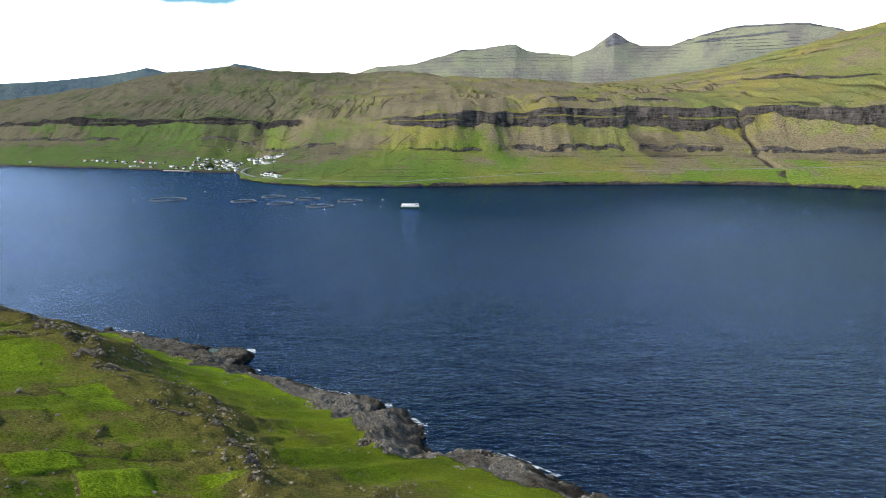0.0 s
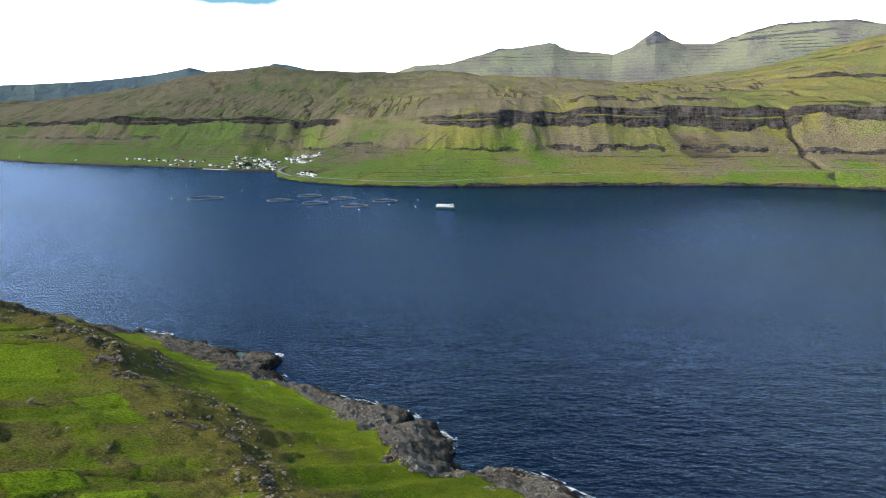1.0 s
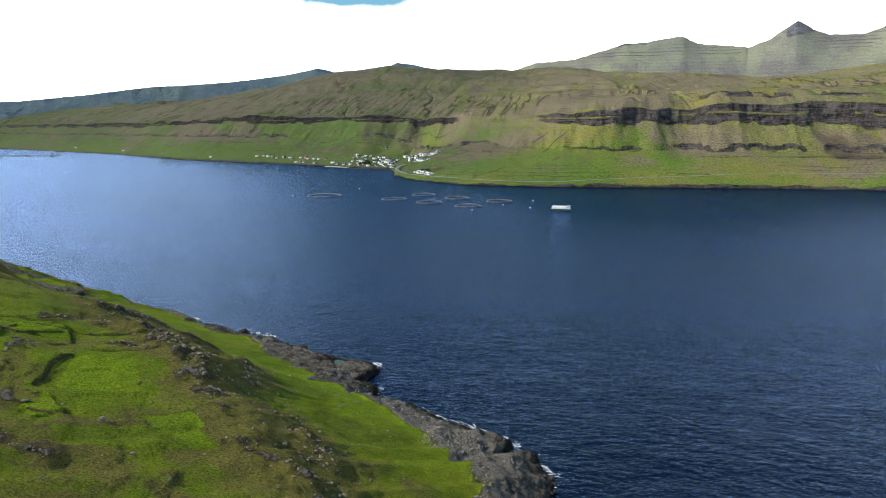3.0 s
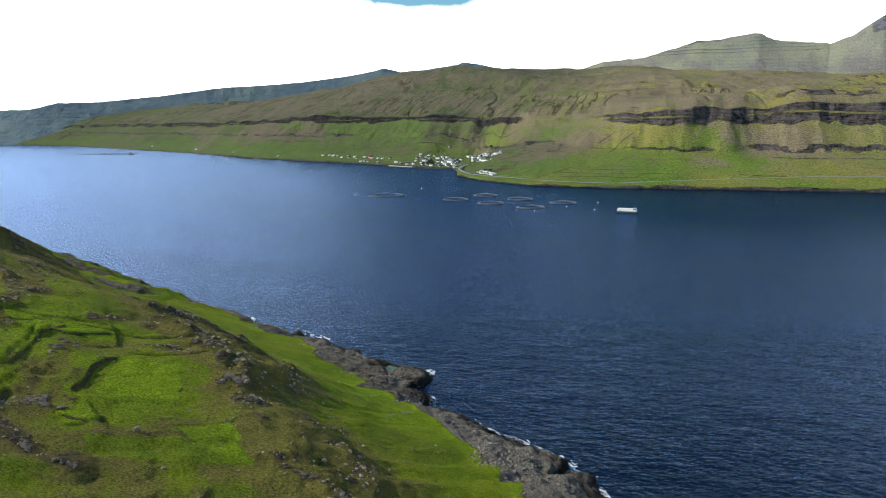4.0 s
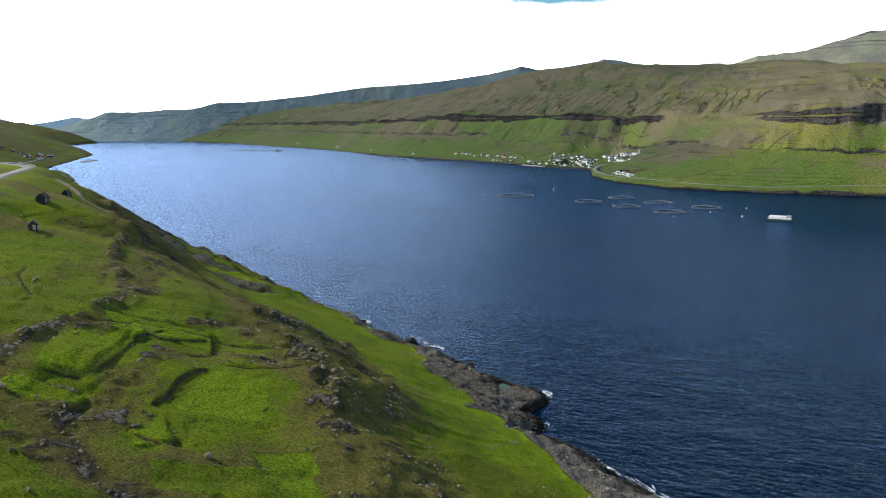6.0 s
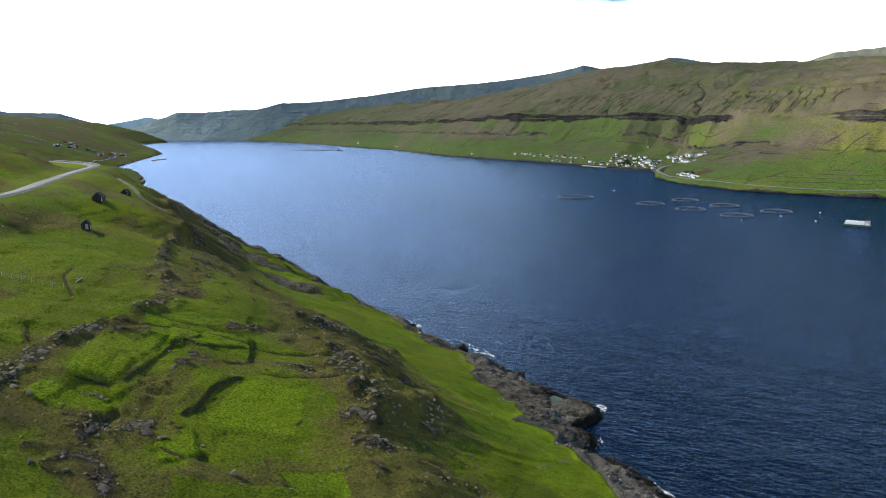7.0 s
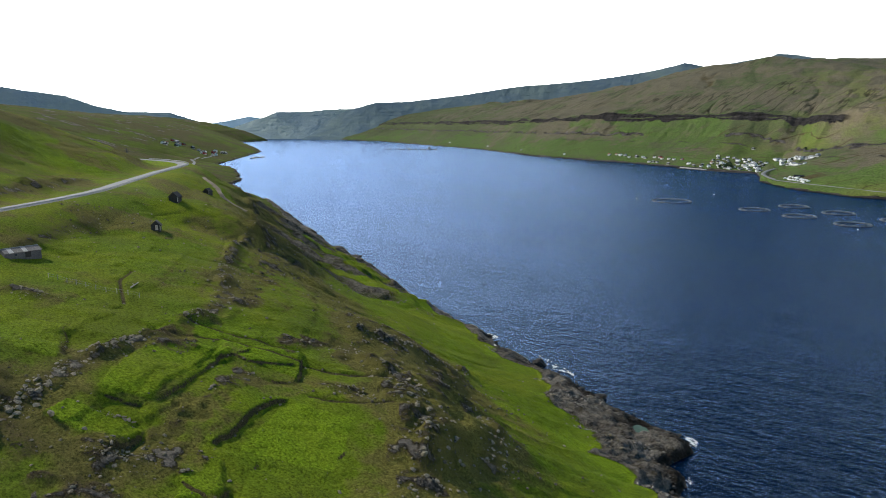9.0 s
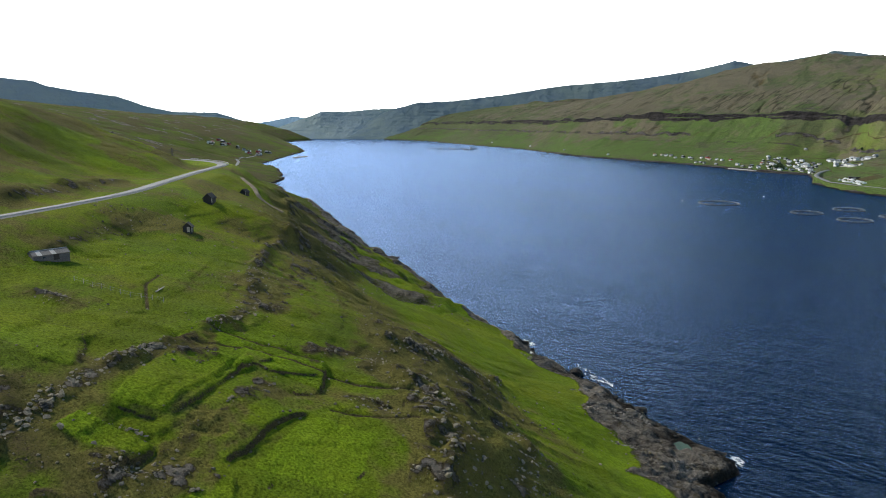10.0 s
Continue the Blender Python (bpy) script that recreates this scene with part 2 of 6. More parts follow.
def land_material(name, fine, lush, grass, heath, dry, rock_dark, rock_pale, relief, low=0.0, moor=None, rills=0.0):
    """Grass, heath and rock; fine: metres of the smallest tufts."""
    m, t = material(name)
    at = place_of(t)
    attr = lambda key: node(t, "ShaderNodeAttribute", attribute_name=key).outputs["Fac"]
    tuft, patch, broad = cloud(t, at, 1.0 / fine, 5.0, 0.7), cloud(t, at, 0.12 / fine, 4.0, 0.6), cloud(t, at, 0.02 / fine, 3.0)
    fleck = span(t, math_node(t, "ADD", math_node(t, "MULTIPLY", tuft, 0.65), math_node(t, "MULTIPLY", cloud(t, at, 2.6 / fine, 3.0, 0.7), 0.35)), 0.39, 0.60)
    shade = lambda c, lo, hi: blend(t, fleck, [v * lo for v in c[:3]] + [1], [v * hi for v in c[:3]] + [1])
    if moor:  # darker where dry is low: moor growth near by, painted cloud shade far off
        pick = lambda dark_tone, dry_tone: blend(t, attr("dry"), shade(dark_tone, 0.45, 1.4), shade(dry_tone, 0.3 + low, 1.45))
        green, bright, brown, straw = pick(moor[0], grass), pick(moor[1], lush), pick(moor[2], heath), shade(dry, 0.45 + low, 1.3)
    else:
        green, bright, brown, straw = shade(grass, 0.30 + low, 1.45), shade(lush, 0.48 + low, 1.35), shade(heath, 0.3 + low, 1.5), shade(dry, 0.45 + low, 1.3)
    runs = node(t, "ShaderNodeMapping", {0: at, 2: (0, 0, radians(-16)), 3: (1.0, 0.13, 0.3)}).outputs[0]
    run = cloud(t, runs, 0.16 / fine, 5.0, 0.62)
    thread = span(t, math_node(t, "ABSOLUTE", math_node(t, "SUBTRACT", cloud(t, runs, 0.075 / fine, 3.0, 0.55), 0.5)), 0.0, 0.034, 1.0, 0.0)
    lushness = span(t, math_node(t, "ADD", attr("lush"), math_node(t, "MULTIPLY", math_node(t, "SUBTRACT", patch, 0.5), 0.9)), 0.35, 0.65)
    heathness = span(t, math_node(t, "ADD", attr("heath"), math_node(t, "MULTIPLY", math_node(t, "SUBTRACT", patch, 0.5), 1.1)), 0.32, 0.72)
    if rills:
        heathness = math_node(t, "ADD", heathness, math_node(t, "MULTIPLY", math_node(t, "SUBTRACT", run, 0.5), math_node(t, "MULTIPLY", math_node(t, "ADD", attr("rill"), 0.3), 2.6 * rills)), True)
    color = blend(t, lushness, green, bright)
    color = blend(t, math_node(t, "MULTIPLY", span(t, broad, 0.42, 0.62), math_node(t, "MULTIPLY", attr("dry"), 0.55)), color, straw)
    color = blend(t, heathness, color, brown)
    # earth colour; on bank faces and plot rims it also paints their shade
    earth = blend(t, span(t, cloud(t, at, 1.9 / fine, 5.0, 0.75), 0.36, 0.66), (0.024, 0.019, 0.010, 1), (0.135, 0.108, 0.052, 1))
    soil_shade_mix = span(t, math_node(t, "ADD", attr("soil_shade"), math_node(t, "MULTIPLY", math_node(t, "SUBTRACT", tuft, 0.5), 1.2)), 0.38, 0.62)
    color = blend(t, soil_shade_mix, color, earth)
    if rills:  # rain-cut runnels down the slope
        color = blend(t, math_node(t, "MULTIPLY", thread, math_node(t, "MULTIPLY", attr("rill"), 1.0 * rills)), color, (0.035, 0.032, 0.018, 1))
    beds = node(t, "ShaderNodeMapping", {0: at, 3: (0.35, 0.35, 3.2)}).outputs[0]
    pillars = node(t, "ShaderNodeMapping", {0: at, 3: (2.2, 2.2, 0.25)}).outputs[0]
    strata = math_node(t, "ADD", math_node(t, "MULTIPLY", cloud(t, beds, 0.4 / fine, 4.0, 0.6), 0.5), math_node(t, "MULTIPLY", cloud(t, pillars, 0.35 / fine, 4.0, 0.6), 0.5))
    broad_beds = math_node(t, "ADD", math_node(t, "MULTIPLY", cloud(t, beds, 0.13 / fine, 3.0, 0.6), 0.55), math_node(t, "MULTIPLY", cloud(t, pillars, 0.12 / fine, 3.0, 0.6), 0.45))
    crack = math_node(t, "ADD", math_node(t, "MULTIPLY", strata, 0.45), math_node(t, "MULTIPLY", cloud(t, at, 1.3 / fine, 4.0, 0.7), 0.2))
    crack = math_node(t, "ADD", crack, math_node(t, "MULTIPLY", broad_beds, 0.35))
    stone = blend(t, span(t, crack, 0.43, 0.58), rock_dark, rock_pale)
    rockness = span(t, math_node(t, "ADD", attr("rock"), math_node(t, "MULTIPLY", math_node(t, "SUBTRACT", tuft, 0.5), 0.8)), 0.42, 0.6)
    stone = blend(t, span(t, cloud(t, at, 0.09 / fine, 4.0, 0.6), 0.45, 0.65, 0.0, 0.35), stone, [v * 1.4 for v in rock_pale[:3]] + [1])
    stone = blend(t, span(t, cloud(t, at, 0.2 / fine, 4.0, 0.6), 0.55, 0.68, 0.0, 0.5), stone, (0.07, 0.055, 0.02, 1))
    # wet darkens rock by the sea; on the western cliffs it paints shade
    stone = blend(t, math_node(t, "MULTIPLY", attr("wet"), 0.85), stone, [v * 0.4 for v in rock_dark[:3]] + [1])
    shingle = blend(t, span(t, math_node(t, "ADD", math_node(t, "MULTIPLY", cloud(t, at, 2.2 / fine, 4.0, 0.8), 0.6), math_node(t, "MULTIPLY", tuft, 0.4)), 0.38, 0.64), (0.045, 0.038, 0.031, 1), (0.37, 0.335, 0.285, 1))
    stone = blend(t, span(t, math_node(t, "ADD", attr("pebble"), math_node(t, "MULTIPLY", math_node(t, "SUBTRACT", tuft, 0.5), 0.9)), 0.35, 0.65), stone, shingle)
    color = blend(t, rockness, color, stone)
    height = math_node(t, "ADD", tuft, math_node(t, "MULTIPLY", patch, 1.6))
    height = math_node(t, "ADD", height, math_node(t, "MULTIPLY", math_node(t, "MULTIPLY", span(t, crack, 0.35, 0.65), rockness), 2.5))
    finish(t, color, 0.9, bump(t, height, relief, fine * 1.1), spec=0.03)
    return m


LAND_NEAR = land_material("near_turf", 0.55, (0.152, 0.228, 0.011, 1), (0.112, 0.162, 0.010, 1), (0.136, 0.124, 0.030, 1), (0.178, 0.196, 0.013, 1),
                          (0.026, 0.022, 0.018, 1), (0.235, 0.210, 0.176, 1), 1.15, 0.1,
                          ((0.066, 0.080, 0.015, 1), (0.080, 0.112, 0.013, 1), (0.084, 0.074, 0.028, 1)))
# blue in these colours stands in for haze; the last three add cloud shade
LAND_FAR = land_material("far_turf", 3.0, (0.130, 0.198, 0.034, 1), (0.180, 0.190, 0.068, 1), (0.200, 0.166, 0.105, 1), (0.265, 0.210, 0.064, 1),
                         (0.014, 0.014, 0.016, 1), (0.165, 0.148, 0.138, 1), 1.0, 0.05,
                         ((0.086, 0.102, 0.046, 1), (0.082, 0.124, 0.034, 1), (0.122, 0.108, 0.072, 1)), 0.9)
# greyed and paled colours: the haze of distance is painted in
LAND_HIGH = land_material("hazy_high_moor", 9.0, (0.185, 0.200, 0.135, 1), (0.160, 0.170, 0.135, 1), (0.140, 0.134, 0.125, 1), (0.25, 0.24, 0.17, 1),
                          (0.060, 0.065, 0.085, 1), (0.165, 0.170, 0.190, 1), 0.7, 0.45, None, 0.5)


def water_material():
    m, t = material("sea_water")
    at = place_of(t)
    turned = node(t, "ShaderNodeMapping", {0: at, 2: (0, 0, radians(-24)), 3: (0.6, 1.0, 1.0)}).outputs[0]
    crossed = node(t, "ShaderNodeMapping", {0: at, 2: (0, 0, radians(9)), 3: (0.5, 1.0, 1.0)}).outputs[0]
    ripple = cloud(t, turned, 0.44, 4.0, 0.62)
    chop = cloud(t, crossed, 0.14, 3.0, 0.55)
    train = cloud(t, turned, 0.045, 3.0, 0.6)
    gust = cloud(t, node(t, "ShaderNodeMapping", {0: at, 2: (0, 0, radians(-24)), 3: (0.3, 1.0, 1.0)}).outputs[0], 0.008, 4.0, 0.6)
    # ruffled and calmer patches: steeper ripples where the gusts run
    lively = span(t, gust, 0.3, 0.7, 0.75, 1.25)
    height = math_node(t, "ADD", math_node(t, "MULTIPLY", math_node(t, "MULTIPLY", ripple, lively), 1.3), math_node(t, "MULTIPLY", chop, 1.15))
    height = math_node(t, "ADD", height, math_node(t, "MULTIPLY", train, 2.0))
    normal = bump(t, height, 1.0, 0.92)
    rough = span(t, gust, 0.35, 0.65, 0.15, 0.22)
    body = node(t, "ShaderNodeBsdfDiffuse", {0: (0.0006, 0.0042, 0.0135, 1), "Normal": normal})
    shine = node(t, "ShaderNodeBsdfGlossy", {0: (0.37, 0.56, 0.91, 1), "Roughness": rough, "Normal": normal})
    share = node(t, "ShaderNodeFresnel", {"IOR": 1.33, "Normal": normal}).outputs[0]
    both = node(t, "ShaderNodeMixShader", {0: share, 1: body.outputs[0], 2: shine.outputs[0]})
    node(t, "ShaderNodeOutputMaterial", {0: both.outputs[0]})
    return m


WATER = water_material()


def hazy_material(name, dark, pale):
    """Hills several kilometres off, with the haze of distance painted into the base colour."""
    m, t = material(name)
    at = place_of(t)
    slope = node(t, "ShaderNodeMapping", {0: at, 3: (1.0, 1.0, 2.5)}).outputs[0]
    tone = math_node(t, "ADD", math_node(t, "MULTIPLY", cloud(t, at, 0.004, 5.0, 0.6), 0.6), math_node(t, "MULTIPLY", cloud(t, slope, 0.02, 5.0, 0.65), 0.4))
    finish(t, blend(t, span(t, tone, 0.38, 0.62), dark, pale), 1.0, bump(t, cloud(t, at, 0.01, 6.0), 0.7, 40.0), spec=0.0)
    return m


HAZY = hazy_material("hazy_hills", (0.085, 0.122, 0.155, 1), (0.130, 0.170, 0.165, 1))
# paler than the ridge, as more haze is painted in
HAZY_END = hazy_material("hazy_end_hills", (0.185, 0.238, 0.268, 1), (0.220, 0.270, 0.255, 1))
HAZY_PALE = hazy_material("hazy_pale_hills", (0.42, 0.55, 0.64, 1), (0.48, 0.60, 0.68, 1))


def plain(name, color, rough=0.7, metal=0.0, spread=0.18, grain=2.0, relief=0.15):
    """A painted or raw surface with stains at two sizes."""
    m, t = material(name)
    at = place_of(t)
    stain = math_node(t, "ADD", math_node(t, "MULTIPLY", cloud(t, at, grain, 5.0, 0.65), 0.6), math_node(t, "MULTIPLY", cloud(t, at, grain * 0.17, 3.0), 0.4))
    dark, pale = [v * (1 - spread) for v in color] + [1], [min(v * (1 + spread), 1) for v in color] + [1]
    finish(t, blend(t, span(t, stain, 0.35, 0.65), dark, pale), rough, bump(t, stain, relief, 0.05), metal)
    return m


WHITE_PAINT = plain("white_paint", (0.78, 0.78, 0.76), 0.5)
CREAM_PAINT = plain("cream_paint", (0.62, 0.58, 0.48), 0.6)
GREY_PAINT = plain("grey_paint", (0.30, 0.31, 0.32), 0.6)
BLACK_TAR = plain("black_tar", (0.030, 0.028, 0.026), 0.8, spread=0.35)
RED_PAINT = plain("red_paint", (0.32, 0.05, 0.04), 0.6)
BLUE_PAINT = plain("blue_paint", (0.06, 0.12, 0.24), 0.6)
GREEN_HULL = plain("green_hull", (0.02, 0.075, 0.055), 0.45)
ROOF_DARK = plain("dark_roofing", (0.055, 0.055, 0.06), 0.7, spread=0.3)
ROOF_GREY = plain("grey_roofing", (0.22, 0.23, 0.24), 0.5, spread=0.3)
ROOF_RED = plain("red_roofing", (0.22, 0.07, 0.05), 0.7, spread=0.3)
ZINC = plain("weathered_zinc", (0.24, 0.25, 0.26), 0.6, 0.2, spread=0.3)
ZINC_RUST = plain("dull_zinc", (0.085, 0.085, 0.09), 0.7, 0.1, spread=0.4)
PLASTIC_DARK = plain("dark_plastic", (0.07, 0.075, 0.08), 0.45)
NET_GREY = plain("net_twine", (0.22, 0.26, 0.28), 0.8)
BUOY_WHITE = plain("buoy_plastic", (0.80, 0.78, 0.72), 0.4)
CONCRETE = plain("concrete", (0.36, 0.35, 0.33), 0.85, spread=0.25, grain=0.8)
ASPHALT = plain("worn_asphalt", (0.17, 0.17, 0.165), 0.72, spread=0.16, grain=0.7)
DIRT = plain("track_dirt", (0.17, 0.135, 0.085), 0.95, spread=0.3, grain=0.8)
TIMBER = plain("grey_timber", (0.33, 0.30, 0.25), 0.85, spread=0.3, grain=3.0)
GLASS_DARK = plain("window_glass", (0.035, 0.045, 0.055), 0.12, spread=0.1)
FOAM = plain("sea_foam", (0.60, 0.63, 0.65), 0.8, spread=0.12, grain=1.5)
FOLIAGE = plain("dark_foliage", (0.03, 0.055, 0.018), 0.9, spread=0.45, grain=1.0)
BARK = plain("bark", (0.09, 0.07, 0.05), 0.9)
POOL = plain("pool_water", (0.06, 0.085, 0.045), 0.2, spread=0.3, grain=0.3)


def stone_material(name, dark, pale, lichen):
    m, t = material(name)
    at = place_of(t)
    own = node(t, "ShaderNodeNewGeometry").outputs["Random Per Island"]
    color = blend(t, span(t, math_node(t, "ADD", cloud(t, at, 1.4, 6.0, 0.7), math_node(t, "MULTIPLY", own, 0.25)), 0.42, 0.85), dark, pale)
    color = blend(t, math_node(t, "MULTIPLY", span(t, cloud(t, at, 0.5, 5.0), 0.55, 0.66), 0.6), color, lichen)
    finish(t, color, 0.9, bump(t, cloud(t, at, 3.0, 6.0, 0.7), 0.8, 0.25), spec=0.2)
    return m


STONE = stone_material("field_stone", (0.030, 0.025, 0.018, 1), (0.300, 0.258, 0.185, 1), (0.15, 0.132, 0.055, 1))
BLACK_STONE = stone_material("black_basalt", (0.010, 0.010, 0.010, 1), (0.070, 0.066, 0.060, 1), (0.06, 0.045, 0.02, 1))
SHORE_STONE = stone_material("shore_stone", (0.036, 0.031, 0.026, 1), (0.36, 0.325, 0.275, 1), (0.15, 0.12, 0.06, 1))

# ---- ground and water ----
def grid_mesh(name, x, y, z, marks, mat):
    """A sheet from arrays of places, rows by columns, with named numbers at its corners."""
    rows, cols = x.shape
    mesh = bpy.data.meshes.new(name)
    n = np.arange(rows * cols).reshape(rows, cols)
    quads = np.stack([n[:-1, :-1], n[:-1, 1:], n[1:, 1:], n[1:, :-1]], -1).reshape(-1, 4)
    mesh.vertices.add(rows * cols)
    mesh.vertices.foreach_set("co", np.stack([x, y, z], -1).astype(np.float32).ravel())
    mesh.loops.add(quads.size)
    mesh.loops.foreach_set("vertex_index", quads.astype(np.int32).ravel())
    mesh.polygons.add(len(quads))
    mesh.polygons.foreach_set("loop_start", np.arange(0, quads.size, 4, dtype=np.int32))
    mesh.polygons.foreach_set("use_smooth", np.ones(len(quads), bool))
    mesh.update(calc_edges=True)
    for key, values in marks.items():
        mesh.attributes.new(key, "FLOAT", "POINT").data.foreach_set("value", values.astype(np.float32).ravel())
    mesh.materials.append(mat)
    return new(name, mesh)


def steps(*pieces):
    """Rising places: (from, to, step) one after another."""
    out = []
    for lo, hi, step in pieces:
        out += list(np.arange(lo, hi, step))
    return np.array(out + [pieces[-1][1]], float)


def line_distance(x, y, line):
    """Distance to a line of points, and how far along it, in metres."""
    best, along, done = np.full(x.shape, 1e9), np.zeros(x.shape), 0.0
    for (ax, ay), (bx, by) in zip(line[:-1], line[1:]):
        ex, ey = bx - ax, by - ay
        size = math.hypot(ex, ey)
        k = np.clip(((x - ax) * ex + (y - ay) * ey) / size**2, 0, 1)
        r = np.hypot(x - ax - k * ex, y - ay - k * ey)
        along = np.where(r < best, done + k * size, along)
        best = np.minimum(best, r)
        done += size
    return best, along


def right_of(x, y, line):
    """Positive to the right of the nearest stretch of a line."""
    best, side = np.full(x.shape, 1e9), np.zeros(x.shape)
    for (ax, ay), (bx, by) in zip(line[:-1], line[1:]):
        ex, ey = bx - ax, by - ay
        size = math.hypot(ex, ey)
        k = np.clip(((x - ax) * ex + (y - ay) * ey) / size**2, 0, 1)
        r = np.hypot(x - ax - k * ex, y - ay - k * ey)
        side = np.where(r < best, ((x - ax) * ey - (y - ay) * ex) / size, side)
        best = np.minimum(best, r)
    return side


def inside(x, y, corners):
    """Distance to the nearest side of a four-cornered plot, positive inside."""
    cx, cy = sum(p[0] for p in corners) / 4, sum(p[1] for p in corners) / 4
    out = np.full(x.shape, 1e9)
    for (ax, ay), (bx, by) in zip(corners, corners[1:] + corners[:1]):
        nx, ny = ay - by, bx - ax
        size = math.hypot(nx, ny)
        side = ((cx - ax) * nx + (cy - ay) * ny) / size
        out = np.minimum(out, ((x - ax) * nx + (y - ay) * ny) / size * math.copysign(1, side))
    return out


# Old hay plots: four corners, lift of the turf, lushness
PLOTS = [
    ([(-134, 142), (-153, 161), (-147, 174), (-129, 149)], 0.9, 1.0),
    ([(-144, 170.4), (-146.7, 174.2), (-146, 177.1), (-142.4, 172.6)], 0.8, 0.9),
    ([(-144.4, 177.5), (-146.4, 182.6), (-140.6, 193), (-131.6, 184.4)], 0.8, 0.9),
    ([(-113, 157), (-123, 175), (-112, 184), (-100, 168)], 0.0, 0.8),
    ([(-129, 130.5), (-132, 136), (-122.4, 144.3), (-118.7, 137.8)], 0.9, 0.9),
    ([(-150.6, 134.3), (-161, 138.4), (-160, 146), (-146, 140)], 0.5, 1.3),
    ([(-161.3, 130), (-170, 139), (-162, 148), (-151.7, 134.6)], 0.3, 1.0),
]
LOW_PLOTS = [
    ([(-92, 156), (-85, 165.5), (-79, 161.5), (-84.5, 153)], -0.4, 0.9),
    ([(-113.8, 147), (-110, 152), (-102, 147), (-103.7, 140)], 0.9, 0.8),
    ([(-98.4, 139), (-82, 161), (-71, 154.4), (-91, 133.6)], 0.3, 0.15),
    ([(-76.8, 112), (-71, 123), (-64.3, 118), (-70, 106)], 0.8, 0.9),
    ([(-64.5, 114.5), (-57, 122.5), (-49, 112.4), (-58, 104.3)], 0.6, 1.0),
    ([(-47.4, 125), (-39.7, 132.6), (-36.8, 126.7), (-43.7, 121.3)], 0.5, 0.7),
]
# Outcrops and rubble: line, half width, height, rockiness
OUTCROPS = [
    ([(-124, 116), (-130, 125), (-138, 135.5), (-142.4, 140.6), (-149, 152), (-155, 162)], 2.2, 2.0, 0.75),
    ([(-161.7, 174), (-164, 182), (-169.5, 189.6), (-184, 200), (-202, 210), (-216, 220), (-241, 239.5), (-266, 263)], 2.6, 2.0, 0.62),
    ([(-134, 208.6), (-118, 207), (-108, 201), (-104, 197), (-97, 191), (-90, 182)], 3.2, 2.6, 0.6),
    ([(-119, 134.6), (-115.7, 138.3), (-115, 144.7)], 3.2, 0.8, 0.52),
    ([(-143, 128), (-133, 126), (-122, 126)], 2.8, 0.5, 0.4),
    ([(-57, 156), (-51, 154), (-42, 140), (-37.5, 131.6), (-33, 118)], 2.4, 2.2, 0.65),
    ([(-186, 146), (-180, 150)], 2.4, 1.4, 0.7),
    ([(-268, 268), (-300, 292), (-345, 318), (-400, 352)], 4.0, 2.5, 0.65),
    ([(-283, 166), (-291, 178), (-309, 193), (-336, 213), (-354, 231)], 5.0, 2.2, 0.62),
    ([(-222, 160), (-239, 178), (-253, 192)], 3.2, 1.0, 0.5),
    ([(-107, 224), (-101, 220), (-97, 213), (-92, 204)], 2.6, 1.8, 0.6),
    ([(-155, 224), (-151, 231), (-150, 241), (-147, 250), (-147, 262)], 2.6, 2.0, 0.6),
    ([(-126, 188), (-122, 193), (-118, 191)], 1.8, 0.9, 0.5),
    ([(-138, 202), (-142, 208), (-145, 213)], 2.2, 0.6, 0.45),
    ([(-68, 181), (-60, 176), (-54, 168)], 2.4, 1.5, 0.6),
]
EDGE_LINES = [[(-77.4, 114.7), (-74.4, 117), (-68, 122), (-60.6, 127), (-53, 133.5)], [(-152, 178), (-131, 195), (-124, 205)],
              [(-164, 171), (-152, 183), (-142, 193)], [(-175, 166), (-190, 172), (-200, 180)], [(-123, 181), (-116, 190), (-113, 196)]]
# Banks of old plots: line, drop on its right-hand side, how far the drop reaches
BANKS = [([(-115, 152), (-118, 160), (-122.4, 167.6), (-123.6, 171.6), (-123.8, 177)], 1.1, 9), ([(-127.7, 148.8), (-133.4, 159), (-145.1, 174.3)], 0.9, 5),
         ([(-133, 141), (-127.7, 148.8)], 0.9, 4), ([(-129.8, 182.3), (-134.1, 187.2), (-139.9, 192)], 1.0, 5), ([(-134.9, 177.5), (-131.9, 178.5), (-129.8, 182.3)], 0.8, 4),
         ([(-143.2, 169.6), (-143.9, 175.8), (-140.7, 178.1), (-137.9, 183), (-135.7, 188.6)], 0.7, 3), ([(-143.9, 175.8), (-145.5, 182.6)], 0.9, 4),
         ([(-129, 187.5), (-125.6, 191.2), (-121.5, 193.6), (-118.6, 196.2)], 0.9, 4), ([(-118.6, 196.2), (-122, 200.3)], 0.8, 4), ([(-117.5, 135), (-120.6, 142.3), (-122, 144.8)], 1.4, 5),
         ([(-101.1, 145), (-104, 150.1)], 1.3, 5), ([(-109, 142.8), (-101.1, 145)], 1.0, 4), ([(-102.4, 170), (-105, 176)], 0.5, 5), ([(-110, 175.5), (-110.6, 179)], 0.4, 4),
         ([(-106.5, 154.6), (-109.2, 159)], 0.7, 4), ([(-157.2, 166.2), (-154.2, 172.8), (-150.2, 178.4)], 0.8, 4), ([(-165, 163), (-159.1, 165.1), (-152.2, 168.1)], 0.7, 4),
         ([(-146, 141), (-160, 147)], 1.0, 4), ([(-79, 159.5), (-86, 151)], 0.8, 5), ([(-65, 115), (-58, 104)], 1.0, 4)]
